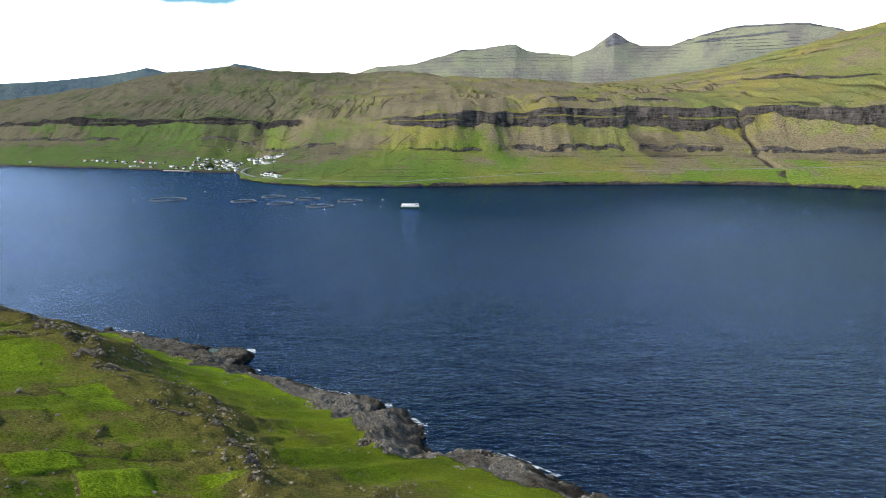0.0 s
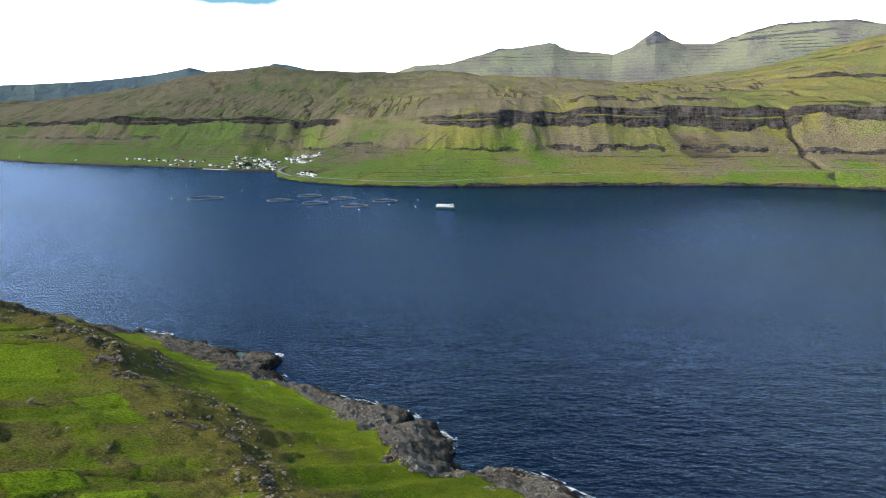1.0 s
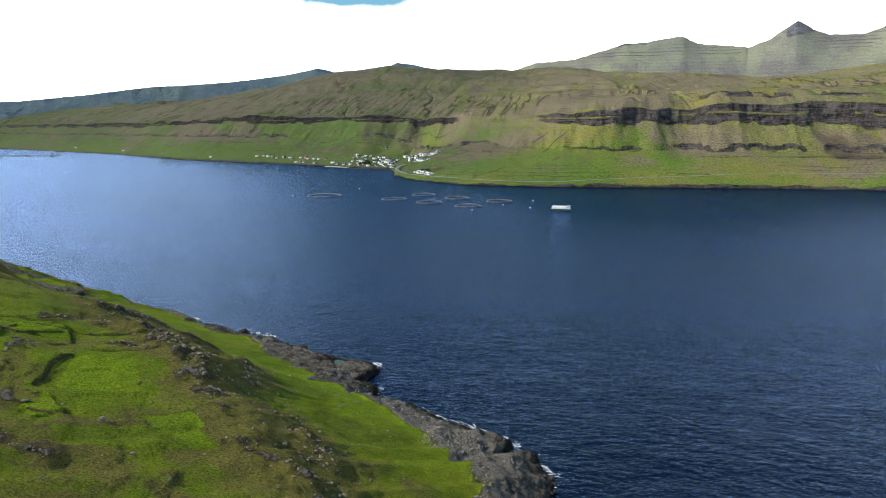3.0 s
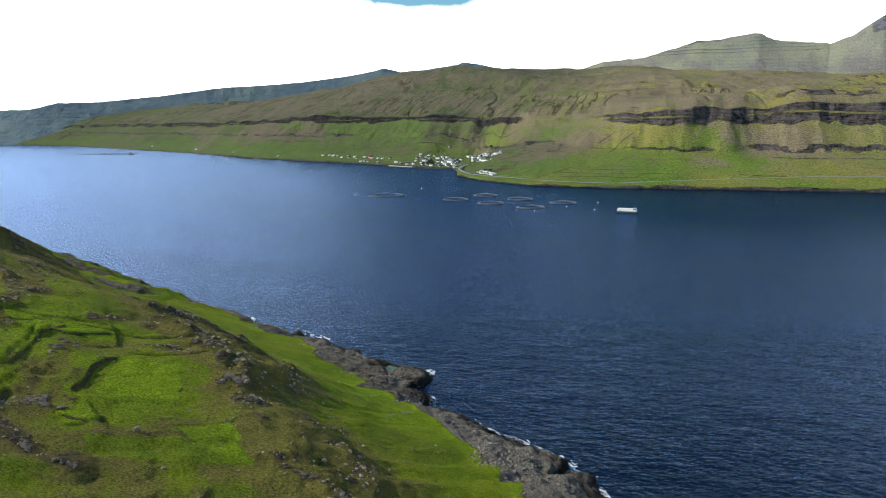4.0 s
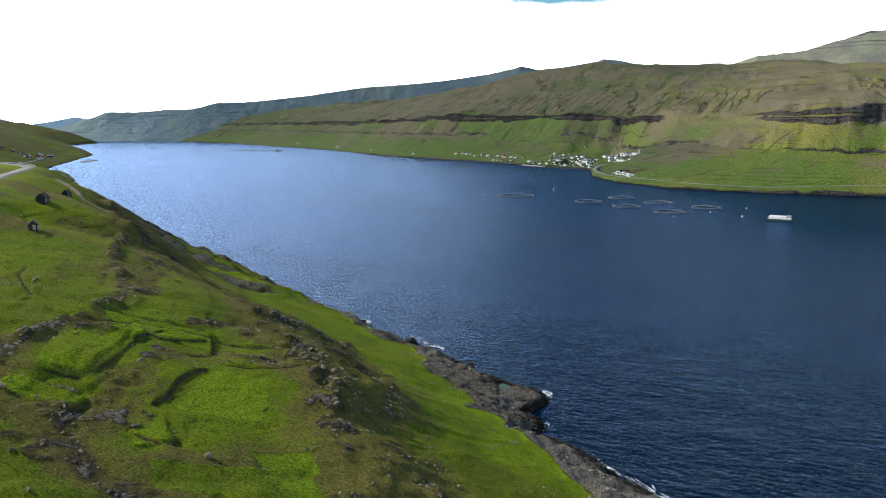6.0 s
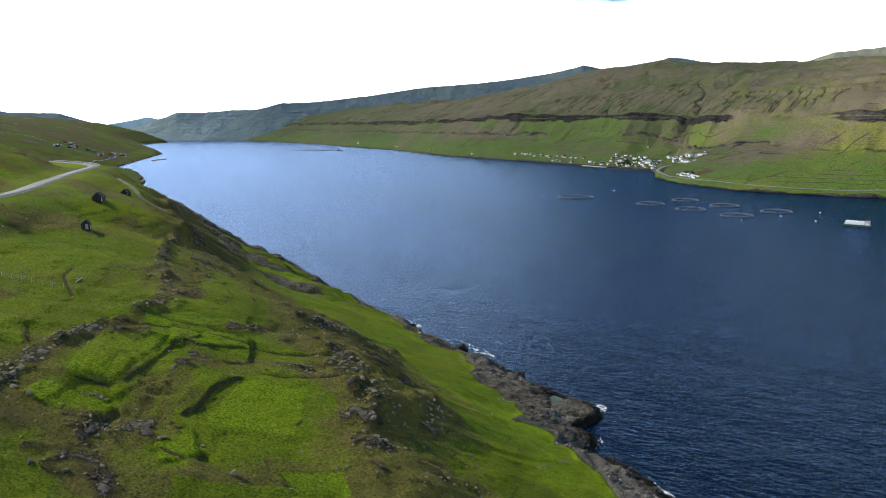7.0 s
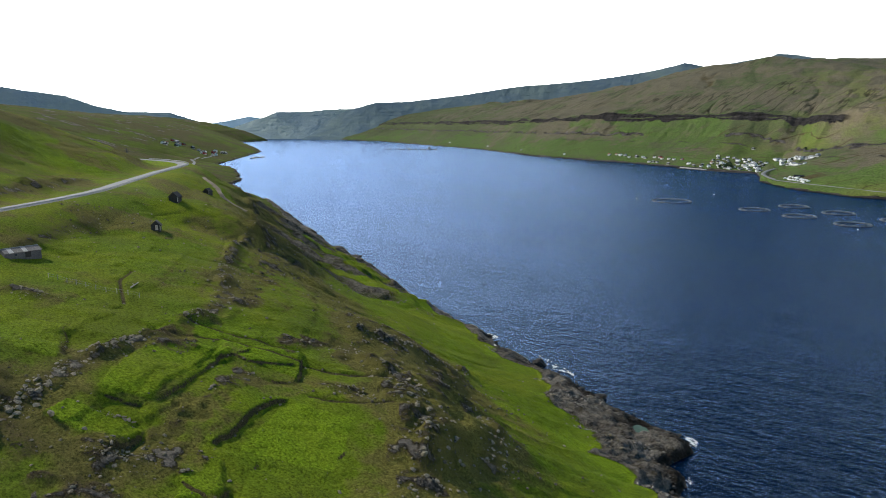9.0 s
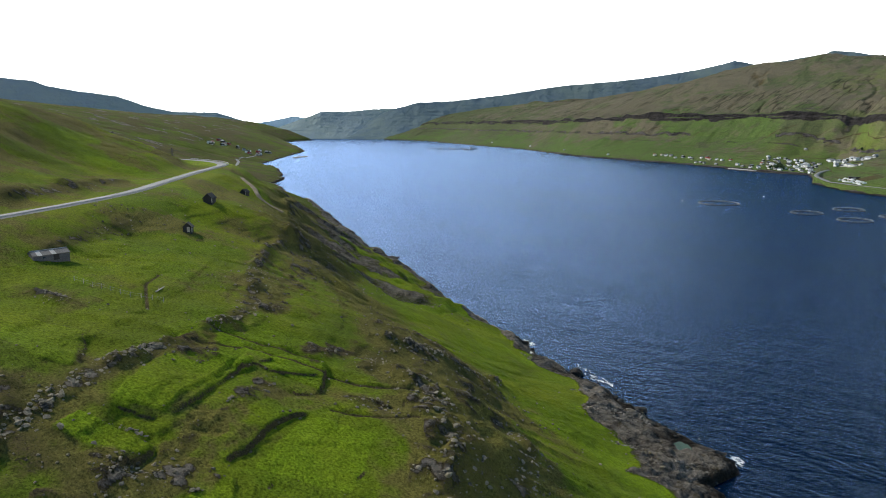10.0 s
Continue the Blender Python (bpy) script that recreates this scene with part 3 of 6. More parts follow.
# Worn ground: line, half width, stoniness
WORN = [([(-126, 158), (-133.5, 173)], 4.2, 0.62), ([(-121, 148), (-124.5, 156)], 2.8, 0.5), ([(-146, 190), (-148, 208)], 4.5, 0.3), ([(-117, 136), (-113.5, 146)], 4.6, 0.66),
        ([(-138, 202.5), (-141.5, 209.5)], 2.8, 0.6), ([(-166, 235), (-150, 229), (-134, 217), (-115, 204), (-98.5, 190.5), (-90, 180), (-78, 168), (-56, 156), (-40, 138)], 6.5, 0.5),
        ([(-100, 196), (-112, 208), (-119, 224), (-143, 244), (-170, 252)], 7.0, 0.42), ([(-150, 164), (-161, 177)], 4.5, 0.3), ([(-88, 128), (-104, 130), (-112, 126)], 5.0, 0.4),
        ([(-172, 196), (-186, 208)], 5.0, 0.4), ([(-140, 124), (-128, 122)], 4.0, 0.4), ([(-74, 135), (-66, 128)], 4.0, 0.35), ([(-200, 222), (-230, 246), (-262, 270)], 5.0, 0.5)]
ROAD = [(-140, -20), (-172, 40), (-208, 104), (-246, 154), (-288, 202), (-357, 255), (-416, 300), (-450, 328), (-472, 346), (-500, 357), (-535, 360), (-580, 352), (-640, 330)]
ROAD_Z = ([0, 150, 260, 360, 470, 900], [77, 76, 75.3, 74, 73, 75])
TRACK = [(-412, 326), (-398, 320), (-379, 315), (-362, 309), (-352, 318)]
ROAD_LOW = [(-640, 420), (-820, 520), (-1010, 625), (-1180, 735), (-1262, 790), (-1420, 890), (-1596, 985), (-1750, 1130)]


def along_line(line, s):
    """The place s metres along a line of points, rounded at its bends."""
    pts = np.array(line, float)
    cut = np.r_[0, np.cumsum(np.hypot(*np.diff(pts, axis=0).T))]
    return np.stack([curve(s, cut, pts[:, 0]), curve(s, cut, pts[:, 1])], -1), cut[-1]


def near_surface(x, y):
    """Height and marks of the near slope."""
    a, b = near_ab(x, y)
    d = b - near_shore(a)
    z = near_raw(a, d)
    close = smooth(-60, 20, a) * (1 - smooth(620, 900, a))
    width = np.interp(a, *ROCK_WIDTH)
    edge = d + 5 * fbm(x, y, 16, 4, 21)
    rock = 1 - smooth(width * 0.8, width * 1.05, edge)
    soil_shade = np.zeros(x.shape)
    lush = 0.44 - 0.12 * close * smooth(84, 100, d) * (1 - smooth(190, 240, d)) + 0.36 * fbm(x, y, 60, 3, 22) - 0.16 * (1 - smooth(90, 140, a)) * smooth(55, 75, d) - 0.2 * (1 - smooth(110, 160, a)) * (1 - smooth(60, 75, d)) + 0.25 * fbm(x, y, 14, 3, 125) * (1 - smooth(60, 80, d))
    heath = 0.12 + (1 - smooth(74, 97, a + 6 * fbm(x, y, 20, 3, 109))) * (0.22 * smooth(62, 84, d) + 0.10 * smooth(30, 50, d)) + 0.30 * fbm(x, y, 45, 4, 23) - 0.1 * smooth(130, 170, d)
    # the broken brow above the shore slope
    heath = heath + 0.16 * close * smooth(70, 95, d) * (1 - smooth(190, 260, d)) * (0.6 + 1.6 * fbm(x, y, 19, 4, 87))
    brow = np.exp(-(((d - np.interp(a, [0, 60, 145, 190, 245, 325, 530], [82, 80, 76, 76, 90, 92, 70])) / 17) ** 2)) * close
    heath = heath + 0.3 * smooth(0.05, 0.4, fbm(x, y, 22, 5, 99)) * smooth(30, 45, d) + 0.62 * brow + 0.18 * fbm(x, y, 12, 4, 86)
    rough = fbm(x, y, 11, 5, 27)
    rock = np.maximum(rock, brow * smooth(0.1, 0.55, rough) * 0.5)
    soil_shade = soil_shade + brow * 0.42 * smooth(-0.2, 0.4, fbm(x, y, 9, 4, 88))
    upper = smooth(185, 225, d)
    z = z + upper * (2.6 * fbm(x, y, 55, 5, 72) + 1.2 * (ridged(x, y, 24, 3, 73) - 0.5))
    heath = heath + upper * (0.18 + 0.5 * fbm(x, y * 1.5, 70, 5, 74)) + smooth(560, 700, a) * (0.30 + 0.45 * fbm(x, y, 90, 5, 75))
    rock = np.maximum(rock, (upper * 0.36 + 0.40 * smooth(600, 700, a)) * smooth(0.3, 0.55, fbm(x, y * 1.6, 46, 4, 76)))
    z = z + 1.2 * fbm(x, y, 24, 5, 24) * smooth(2, 30, d) + brow * (1.1 * rough + 1.2 * (ridged(x, y, 8, 3, 28) - 0.6))
    z = z + smooth(25, 40, d) * (1 - smooth(300, 400, d)) * (0.14 * fbm(x, y, 3.6, 3, 64) + 0.12 * fbm(x, y, 1.9, 2, 97) + 0.45 * brow * fbm(x, y, 5, 4, 65))
    # bluffs where the slope drops to the sea
    bluff = smooth(290, 330, a) * (1 - smooth(560, 700, a)) * smooth(4, 15, d) * (1 - smooth(70, 100, d))
    z = z + bluff * (5.5 * (ridged(x, y, 26, 4, 29) - 0.6) + 1.5 * fbm(x, y, 8, 3, 84))
    rock = np.maximum(rock, bluff * smooth(-0.35, 0.3, fbm(x, y, 18, 4, 30)) * 0.62)
    heath = heath + 0.25 * bluff
    # low terraces across the fields
    tread = (z + 2.0 * fbm(x, y, 50, 3, 33)) / 3.1
    part_of = tread - np.floor(tread)
    flat = close * smooth(88, 102, d) * (1 - smooth(230, 300, d))
    flat = flat * smooth(-0.45, 0.15, fbm(x, y, 34, 3, 40))
    z = z + flat * 0.28 * (smooth(0.0, 0.16, part_of) - part_of)
    heath = heath + flat * 0.2 * (1 - smooth(0.0, 0.2, part_of))
    # bare patches with scattered stone
    bare = smooth(88, 102, d) * close * (1 - smooth(200, 260, d)) * smooth(0.12, 0.4, fbm(x, y, 26, 5, 34))
    heath, soil_shade = heath + 0.4 * bare, soil_shade + 0.26 * bare
    jitter = 0.9 * fbm(x, y, 5, 3, 35)
    full = (x, y, z, rock, lush, heath, soil_shade, rough, jitter)

    def close_to(line, margin):
        """Which points lie round a line, and their values."""
        px, py = [p[0] for p in line], [p[1] for p in line]
        at = np.nonzero((full[0] > min(px) - margin) & (full[0] < max(px) + margin) & (full[1] > min(py) - margin) & (full[1] < max(py) + margin))
        return at, [values[at] for values in full]

    for corners, lift, green in PLOTS + LOW_PLOTS:
        at, (px, py, pz, prock, plush, pheath, psoil_shade, prough, pjit) = close_to(corners, 4)
        rim = inside(px, py, corners) + pjit * 0.3
        m = smooth(-0.15, 0.35, rim)
        z[at] = pz + m * lift * 0.55
        lush[at], heath[at], rock[at] = plush * (1 - m) + m * (0.35 + 0.45 * green), pheath * (1 - m * 0.85), prock * (1 - m)
        # dark rim: bare earth plus the painted shade of the step
        soil_shade[at] = np.maximum(psoil_shade * (1 - m), 0.5 * np.exp(-(((rim + 0.3) / 0.4) ** 2)) * smooth(-0.3, 0.3, prough))
    for line, half, tall, stony in OUTCROPS:
        at, (px, py, pz, prock, plush, pheath, psoil_shade, prough, pjit) = close_to(line, half * 5)
        r, s = line_distance(px, py, line)
        m = np.exp(-((r / half) ** 2)) * smooth(-0.5, 0.1, fbm(s, s * 0, 14, 3, 36))
        z[at] = pz + m * tall * (0.5 + 0.9 * ridged(px, py, 4.5, 3, 37))
        rock[at] = np.maximum(prock, np.exp(-((r / half / 1.1) ** 2)) * (stony - 0.36 + 0.8 * fbm(px, py, 2.4, 4, 89)))
        heath[at] = pheath + 0.4 * np.exp(-((r / half / 2.2) ** 2))
        soil_shade[at] = np.maximum(psoil_shade, 0.5 * np.exp(-((r / half / 1.6) ** 2)))
    for line, half, stony in WORN:
        at, (px, py, pz, prock, plush, pheath, psoil_shade, prough, pjit) = close_to(line, half * 2.5)
        r, s = line_distance(px, py, line)
        m = smooth(0.0, 0.55, 1 - r / half + 1.1 * fbm(px, py, 7, 4, 91))
        grit = fbm(px, py, 3.2, 4, 92)
        z[at] = pz + m * (0.5 * grit + 0.35 * (ridged(px, py, 4, 3, 93) - 0.5))
        heath[at], soil_shade[at] = pheath + 0.34 * m, np.maximum(psoil_shade, m * (0.34 + 0.6 * grit))
        rock[at] = np.maximum(prock, m * (stony - 0.48 + 0.9 * grit))
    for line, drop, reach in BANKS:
        at, (px, py, pz, prock, plush, pheath, psoil_shade, prough, pjit) = close_to(line, reach * 4)
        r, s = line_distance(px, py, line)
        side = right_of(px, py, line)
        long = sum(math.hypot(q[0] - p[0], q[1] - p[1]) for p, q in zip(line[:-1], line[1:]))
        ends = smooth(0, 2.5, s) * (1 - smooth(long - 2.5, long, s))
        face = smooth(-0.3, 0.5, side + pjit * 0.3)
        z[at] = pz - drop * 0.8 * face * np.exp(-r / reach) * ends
        # face darkened for bare earth and for the shade it lies in
        soil_shade[at] = np.maximum(psoil_shade, 0.9 * np.exp(-(((side - 0.15 + pjit * 0.4) / (0.5 if drop > 1.05 else 0.3)) ** 2)) * np.exp(-((r / 1.0) ** 4)) * ends)
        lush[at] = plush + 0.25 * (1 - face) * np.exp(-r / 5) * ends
    for line in EDGE_LINES:
        at, (px, py, pz, prock, plush, pheath, psoil_shade, prough, pjit) = close_to(line, 4)
        r, s = line_distance(px, py, line)
        m = np.exp(-((r / 0.6) ** 2))
        z[at], soil_shade[at] = pz - 0.5 * m, np.maximum(psoil_shade, 0.8 * m)
    # shore platform of broken rock
    shelf = (1 - smooth(width * 0.8, width * 1.05, edge)) * smooth(-1, 5, d)
    ledge = d + 3.5 * fbm(x, y, 9, 4, 110)
    z = z + 1.5 * smooth(0.5, 1.6, ledge) * shelf * (0.4 + 0.6 * smooth(-0.2, 0.3, fbm(x, y, 15, 3, 111)))  # the shelf breaks off above the water
    layered = z + 0.8 * fbm(x, y, 20, 3, 38)
    step_of = layered / 1.5 - np.floor(layered / 1.5)
    z = z + shelf * (0.35 * (smooth(0.25, 0.45, step_of) - step_of) + 1.5 * fbm(x, y, 11, 5, 25) + 0.9 * fbm(x, y, 3.2, 3, 26) + 0.4 * (ridged(x, y, 2.2, 2, 123) - 0.5) + 1.4 * (ridged(x * 0.8 + y * 0.6, (y * 0.8 - x * 0.6) * 2.2, 16, 3, 79) - 0.6))
    # roads lie on cut and filled benches
    for line, heights, half in ((ROAD, ROAD_Z, 4.6), (TRACK, None, 2.0), (ROAD_LOW, None, 3.2)):
        r, s = line_distance(x, y, line)
        level = np.interp(s, *heights) if heights else z
        m = 1 - smooth(half, half + (22 if heights else 3), r)
        z = z * (1 - m) + m * level
        clear = 1 - smooth(half, half + 3, r)
        rock, soil_shade = rock * (1 - clear), soil_shade * (1 - clear)
    for s, half, depth in ((236, 9, 2.4), (330, 6, 1.0)):
        rr = np.abs(a - s)
        z = z - depth * np.exp(-((rr / half) ** 2)) * smooth(20, 50, d) * (1 - smooth(75, 100, d)) * 0.4
    beach = smooth(64, 74, a) * (1 - smooth(146, 160, a))
    pebble = np.maximum(0.8 * smooth(0.05, 0.4, fbm(x, y, 13, 4, 90)), beach * smooth(0.33, 0.45, edge / width) * (1.15 - 0.3 * smooth(0.8, 1.0, d / width))) * smooth(0.15, 0.4, d / width) * shelf
    return z, {"rock": np.clip(rock, 0, 1), "lush": lush, "heath": heath, "soil_shade": np.clip(soil_shade, 0, 1), "pebble": pebble, "dry": 1 - 0.9 * smooth(560, 800, a) - 0.45 * upper * (1 - smooth(560, 800, a)) - 0.35 * smooth(0.0, 0.4, fbm(x, y, 30, 4, 98)), "wet": 1 - smooth(1.2, 4.2, z + 2.0 * fbm(x, y, 8, 4, 39))}


SHEETS = {}


def sheet_level(name, s, d):
    """Height of a built sheet, between its grid points."""
    us, ds, z = SHEETS[name]
    i, j = int(np.clip(np.searchsorted(us, s) - 1, 0, len(us) - 2)), int(np.clip(np.searchsorted(ds, d) - 1, 0, len(ds) - 2))
    u, v = np.clip((s - us[i]) / (us[i + 1] - us[i]), 0, 1), np.clip((d - ds[j]) / (ds[j + 1] - ds[j]), 0, 1)
    return float((z[j, i] * (1 - u) + z[j, i + 1] * u) * (1 - v) + (z[j + 1, i] * (1 - u) + z[j + 1, i + 1] * u) * v)


def near_z(x, y):
    a, b = near_ab(float(x), float(y))
    return sheet_level("near", float(a), float(b - near_shore(np.array([a]))[0]))


def build_near_ground():
    along = steps((-600, -120, 6), (-120, 30, 1.4), (30, 100, 0.6), (100, 250, 0.44), (250, 330, 0.7), (330, 620, 1.5), (620, 1100, 4), (1100, 2300, 8), (2300, 4150, 18))
    inland = steps((-14, 36, 0.6), (36, 80, 0.7), (80, 168, 0.44), (168, 210, 0.9), (210, 330, 2.0), (330, 700, 9), (700, 1700, 30))
    a, d = np.meshgrid(along, inland)
    b = d + near_shore(a)
    x = NEAR_O[0] + a * NEAR_A[0] + b * NEAR_B[0]
    y = NEAR_O[1] + a * NEAR_A[1] + b * NEAR_B[1]
    z, marks = near_surface(x, y)
    SHEETS["near"] = (along, inland, z)
    return tagged(grid_mesh("ground", x, y, z, marks, LAND_NEAR), "green grassy coastal slope with heath and dark shore rock", "ground", kind="structure")


FAR_ROAD = [(-436, 1600), (-424, 1500), (-408, 1435), (-385, 1392), (-345, 1335), (-273, 1286), (-182, 1231), (-82, 1220), (16, 1249), (118, 1270), (224, 1292), (330, 1302), (434, 1301),
            (532, 1286), (663, 1242), (739, 1204), (1000, 1030), (1400, 780)]


def far_surface(x, y):
    d = y - far_shore(x)
    bend = 38 * fbm(x, x * 0, 520, 3, 41) * smooth(-2900, -1900, x) * smooth(60, 180, d) * (1 - smooth(420, 800, d)) + 22 * smooth(-3100, -2200, x) * fbm(x, d * 0.35, 80, 4, 42) * smooth(60, 180, d) * (1 - smooth(296, 400, d))
    g = far_stretch(x, d) + bend
    z = far_raw(x, g)
    # gullies run down the slope
    lean = x + 0.25 * d + 25 * fbm(x, y, 140, 3, 51)
    gully = smooth(0.93, 0.985, ridged(lean, d * 0.05, 150, 2, 43)) * smooth(25, 110, d) * (1 - smooth(600, 1200, d))
    main_gully = np.exp(-(((x - 600 - 0.05 * d + 5 * fbm(x, d, 30, 3, 100)) / 6) ** 2)) * smooth(5, 40, d) * (1 - smooth(285, 330, d))
    bay_gully = np.exp(-(((x + 497) / 16) ** 2)) * smooth(225, 250, g) * (1 - smooth(296, 330, g))
    z = z - 5 * gully - 11 * main_gully * smooth(0, 100, d) - 8 * bay_gully
    z = z + fbm(x, y, 170, 5, 44) * np.interp(d, [0, 60, 250, 330, 900, 3000], [0.4, 3, 3.5, 5, 12, 15])
    z = z + (ridged(lean, y * 0.3, 60, 3, 52) - 0.5) * np.interp(d, [0, 60, 330, 900, 3000], [0, 1.5, 3, 6, 8])
    z = z + 7 * fbm(x, x * 0 + 6, 55, 4, 82) * smooth(278, 296, g) * (1 - smooth(330, 460, g))
    # the basalt lies in level beds, which stand out as steps
    bed = (z + 4 * fbm(x, y, 400, 2, 53)) / 24
    tread = bed - np.floor(bed)
    high = smooth(320, 500, d) * smooth(-0.15, 0.35, fbm(x, y, 500, 3, 54))
    z = z + high * 9 * (smooth(0.0, 0.22, tread) - tread)
    foot = 8 * fbm(x, x * 0 + 2, 85, 4, 58)  # scree climbs unevenly against the cliff
    sill = 9 + foot + 5 * (1 - smooth(-420, -340, x)) + 9 * smooth(480, 640, x) + 5 * fbm(x, x * 0 + 9, 22, 4, 119)
    cliff = smooth(254 + sill, 259 + sill, g) * (1 - smooth(288, 296, g)) * np.interp(x, [-3600, -2500, -800, -410, -350, -140, -60, 1500], [0.5, 0.8, 1, 1, 0.4, 0.4, 1, 1])
    cliff = cliff * (1 - 0.75 * np.exp(-(((g - 279 + 3 * fbm(x, y, 60, 3, 121)) / 2.2) ** 2)) * smooth(-0.1, 0.3, fbm(x, x * 0 + 4, 70, 4, 122)))  # a grassy ledge part way up
    uneven = g + 10 * fbm(x, y, 26, 4, 77)
    band = smooth(194, 197, uneven) * (1 - smooth(203, 206, uneven)) * smooth(0.12, 0.4, vnoise(x / 48, d / 60, 45)) * (0.58 + 0.4 * vnoise(x / 11, d / 5, 78)) * np.interp(x, [-300, -180, 100], [1, 0.4, 1])
    shelf_two = g + 5 * fbm(x, y, 30, 4, 80)
    band = np.maximum(band, (0.3 + 0.4 * vnoise(x / 16, d / 6, 85)) * smooth(148, 151, shelf_two) * (1 - smooth(156, 160, shelf_two)) * smooth(0.45, 0.62, vnoise(x / 70 + 3, d / 80, 81)))
    coast = 1 - smooth(2, 6, d + 4 * fbm(x, y, 26, 3, 46))
    scree = 1.15 * smooth(0.1, 0.5, fbm(lean, d * 0.2, 50, 5, 55)) * smooth(60, 160, g) * (1 - smooth(240, 262, g)) * smooth(-20, 160, x)
    rim = g + 9 * fbm(x, y, 40, 4, 105)
    crown = smooth(326, 334, rim) * (1 - smooth(356, 366, rim)) * smooth(150, 230, x) * (1 - smooth(470, 520, x)) * smooth(-0.35, 0.1, fbm(x, y, 22, 4, 106))
    scar = smooth(548, 556, rim + 0.5 * (x - 800)) * (1 - smooth(575, 590, rim + 0.5 * (x - 800))) * smooth(690, 730, x) * (1 - smooth(880, 930, x))
    crown = np.maximum(crown, 0.9 * scar)
    steepish = high * (1 - smooth(0.05, 0.2, tread)) * smooth(-0.1, 0.4, fbm(x, y, 130, 4, 56))
    rock = np.maximum.reduce([cliff, band * 0.95, coast, gully * 0.5, main_gully * 0.62, bay_gully * 0.6, crown * 0.72, steepish * 0.5, scree * 0.34])
    # thin ledges where harder beds crop out
    tier = (z + 5 * fbm(x, y, 160, 3, 95)) / 11.5
    ledge = np.exp(-(((tier - np.round(tier)) / 0.13) ** 2)) * smooth(-0.12, 0.2, fbm(x, d * 1.5, 75, 4, 96)) * (smooth(70, 110, g) * (1 - smooth(250, 258, g)) * 0.75 + smooth(300, 320, g))
    rock = np.maximum(rock, 0.55 * ledge)
    rock = np.clip(rock + 0.08 * fbm(x, z * 4, 60, 3, 57), 0, 1)
    stony = 0.5 * scree
    # less lush to the west, a duller tone that stands in for haze
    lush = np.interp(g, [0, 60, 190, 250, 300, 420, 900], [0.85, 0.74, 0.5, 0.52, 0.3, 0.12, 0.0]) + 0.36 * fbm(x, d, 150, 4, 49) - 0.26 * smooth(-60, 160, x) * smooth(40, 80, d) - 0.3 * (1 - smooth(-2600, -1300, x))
    heath = np.interp(g, [0, 100, 190, 262, 310, 800, 2500], [0.0, 0.16, 0.34, 0.30, 0.5, 0.62, 0.7]) + 0.5 * fbm(x, d * 2, 240, 5, 50) + 0.16 * smooth(-120, 60, x) * smooth(40, 100, d) * (1 - smooth(260, 300, g))
    heath = heath - 0.5 * smooth(300, 900, x) * smooth(300, 330, g) * (1 - smooth(1500, 2200, d)) + 0.3 * smooth(360, 480, z) + 0.3 * smooth(300, 360, g) * (ridged(lean, d * 0.08, 45, 3, 83) - 0.5) * 2.2
    lush, heath = lush + 0.3 * fbm(lean, d * 0.9, 50, 5, 59), heath + 0.4 * fbm(lean, d * 0.8, 80, 5, 60) + 0.3 * fbm(x, y, 24, 3, 70)
    # less heath far west, so the tone meets the haze-coloured hills behind
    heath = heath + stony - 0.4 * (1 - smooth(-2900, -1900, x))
    # field dykes and drains on the lower slope
    field = smooth(12, 30, d) * (1 - smooth(120, 190, g)) * (1 - smooth(-80, 60, x)) * smooth(-1300, -1000, x)
    dyke = np.maximum(1 - smooth(0.0, 0.035, np.abs((x + 0.3 * d) / 46 - np.round((x + 0.3 * d) / 46))), 1 - smooth(0.0, 0.06, np.abs((d + 9 * fbm(x, y, 90, 2, 63)) / 34 - np.round((d + 9 * fbm(x, y, 90, 2, 63)) / 34))))
    plot = vnoise(np.floor((x + 0.3 * d) / 46) * 1.7, np.floor((d + 9 * fbm(x, y, 90, 2, 63)) / 34) * 2.3, 66) - 0.5
    lush, heath = lush + field * (0.6 * plot - 0.2 * dyke), heath + field * 0.55 * dyke * smooth(0.35, 0.5, vnoise(x / 60, d / 40, 67))
    # drains and old dykes slant down the slope
    slant = (x - 0.8 * d + 22 * fbm(x, y, 120, 3, 101)) / 64
    drain = (1 - smooth(0.02, 0.055, np.abs(slant - np.round(slant)))) * smooth(0.42, 0.55, vnoise(np.round(slant) * 3.7, d / 70, 102)) * smooth(20, 40, d) * (1 - smooth(240, 256, g)) * (1 - 0.55 * smooth(-150, 100, x))
    gullet = smooth(0.9, 0.97, ridged(lean, d * 0.1, 70, 2, 103)) * smooth(305, 330, g) * (1 - smooth(800, 1100, g)) * smooth(-0.1, 0.3, fbm(x, y, 160, 3, 104))
    z = z - 0.8 * drain - 2.5 * gullet
    # old terraces run level along the lower slope
    lift = (z + 1.5 * fbm(x, y, 90, 3, 126)) / 5.2
    sill_line = np.exp(-(((lift - np.round(lift)) / 0.13) ** 2)) * smooth(0.0, 0.3, fbm(x, d * 2.5, 75, 4, 127)) * smooth(22, 40, d) * (1 - smooth(225, 250, g)) * smooth(-1500, -900, x)
    r, s = line_distance(x, y, FAR_ROAD)
    m = (1 - smooth(4, 10, r)) * smooth(3, 12, d)
    z = z * (1 - m) + m * np.interp(x, [-430, -380, -80, 16, 118, 224, 434, 532, 663, 739, 1400], [13, 9, 8, 12, 16, 20, 23, 25, 30, 35, 50])
    quarry = np.exp(-(((x + 318) / 26) ** 2 + ((y - 1372) / 26) ** 2) * 1.2)
    rock = rock * (1 - (1 - smooth(4, 7, r)))
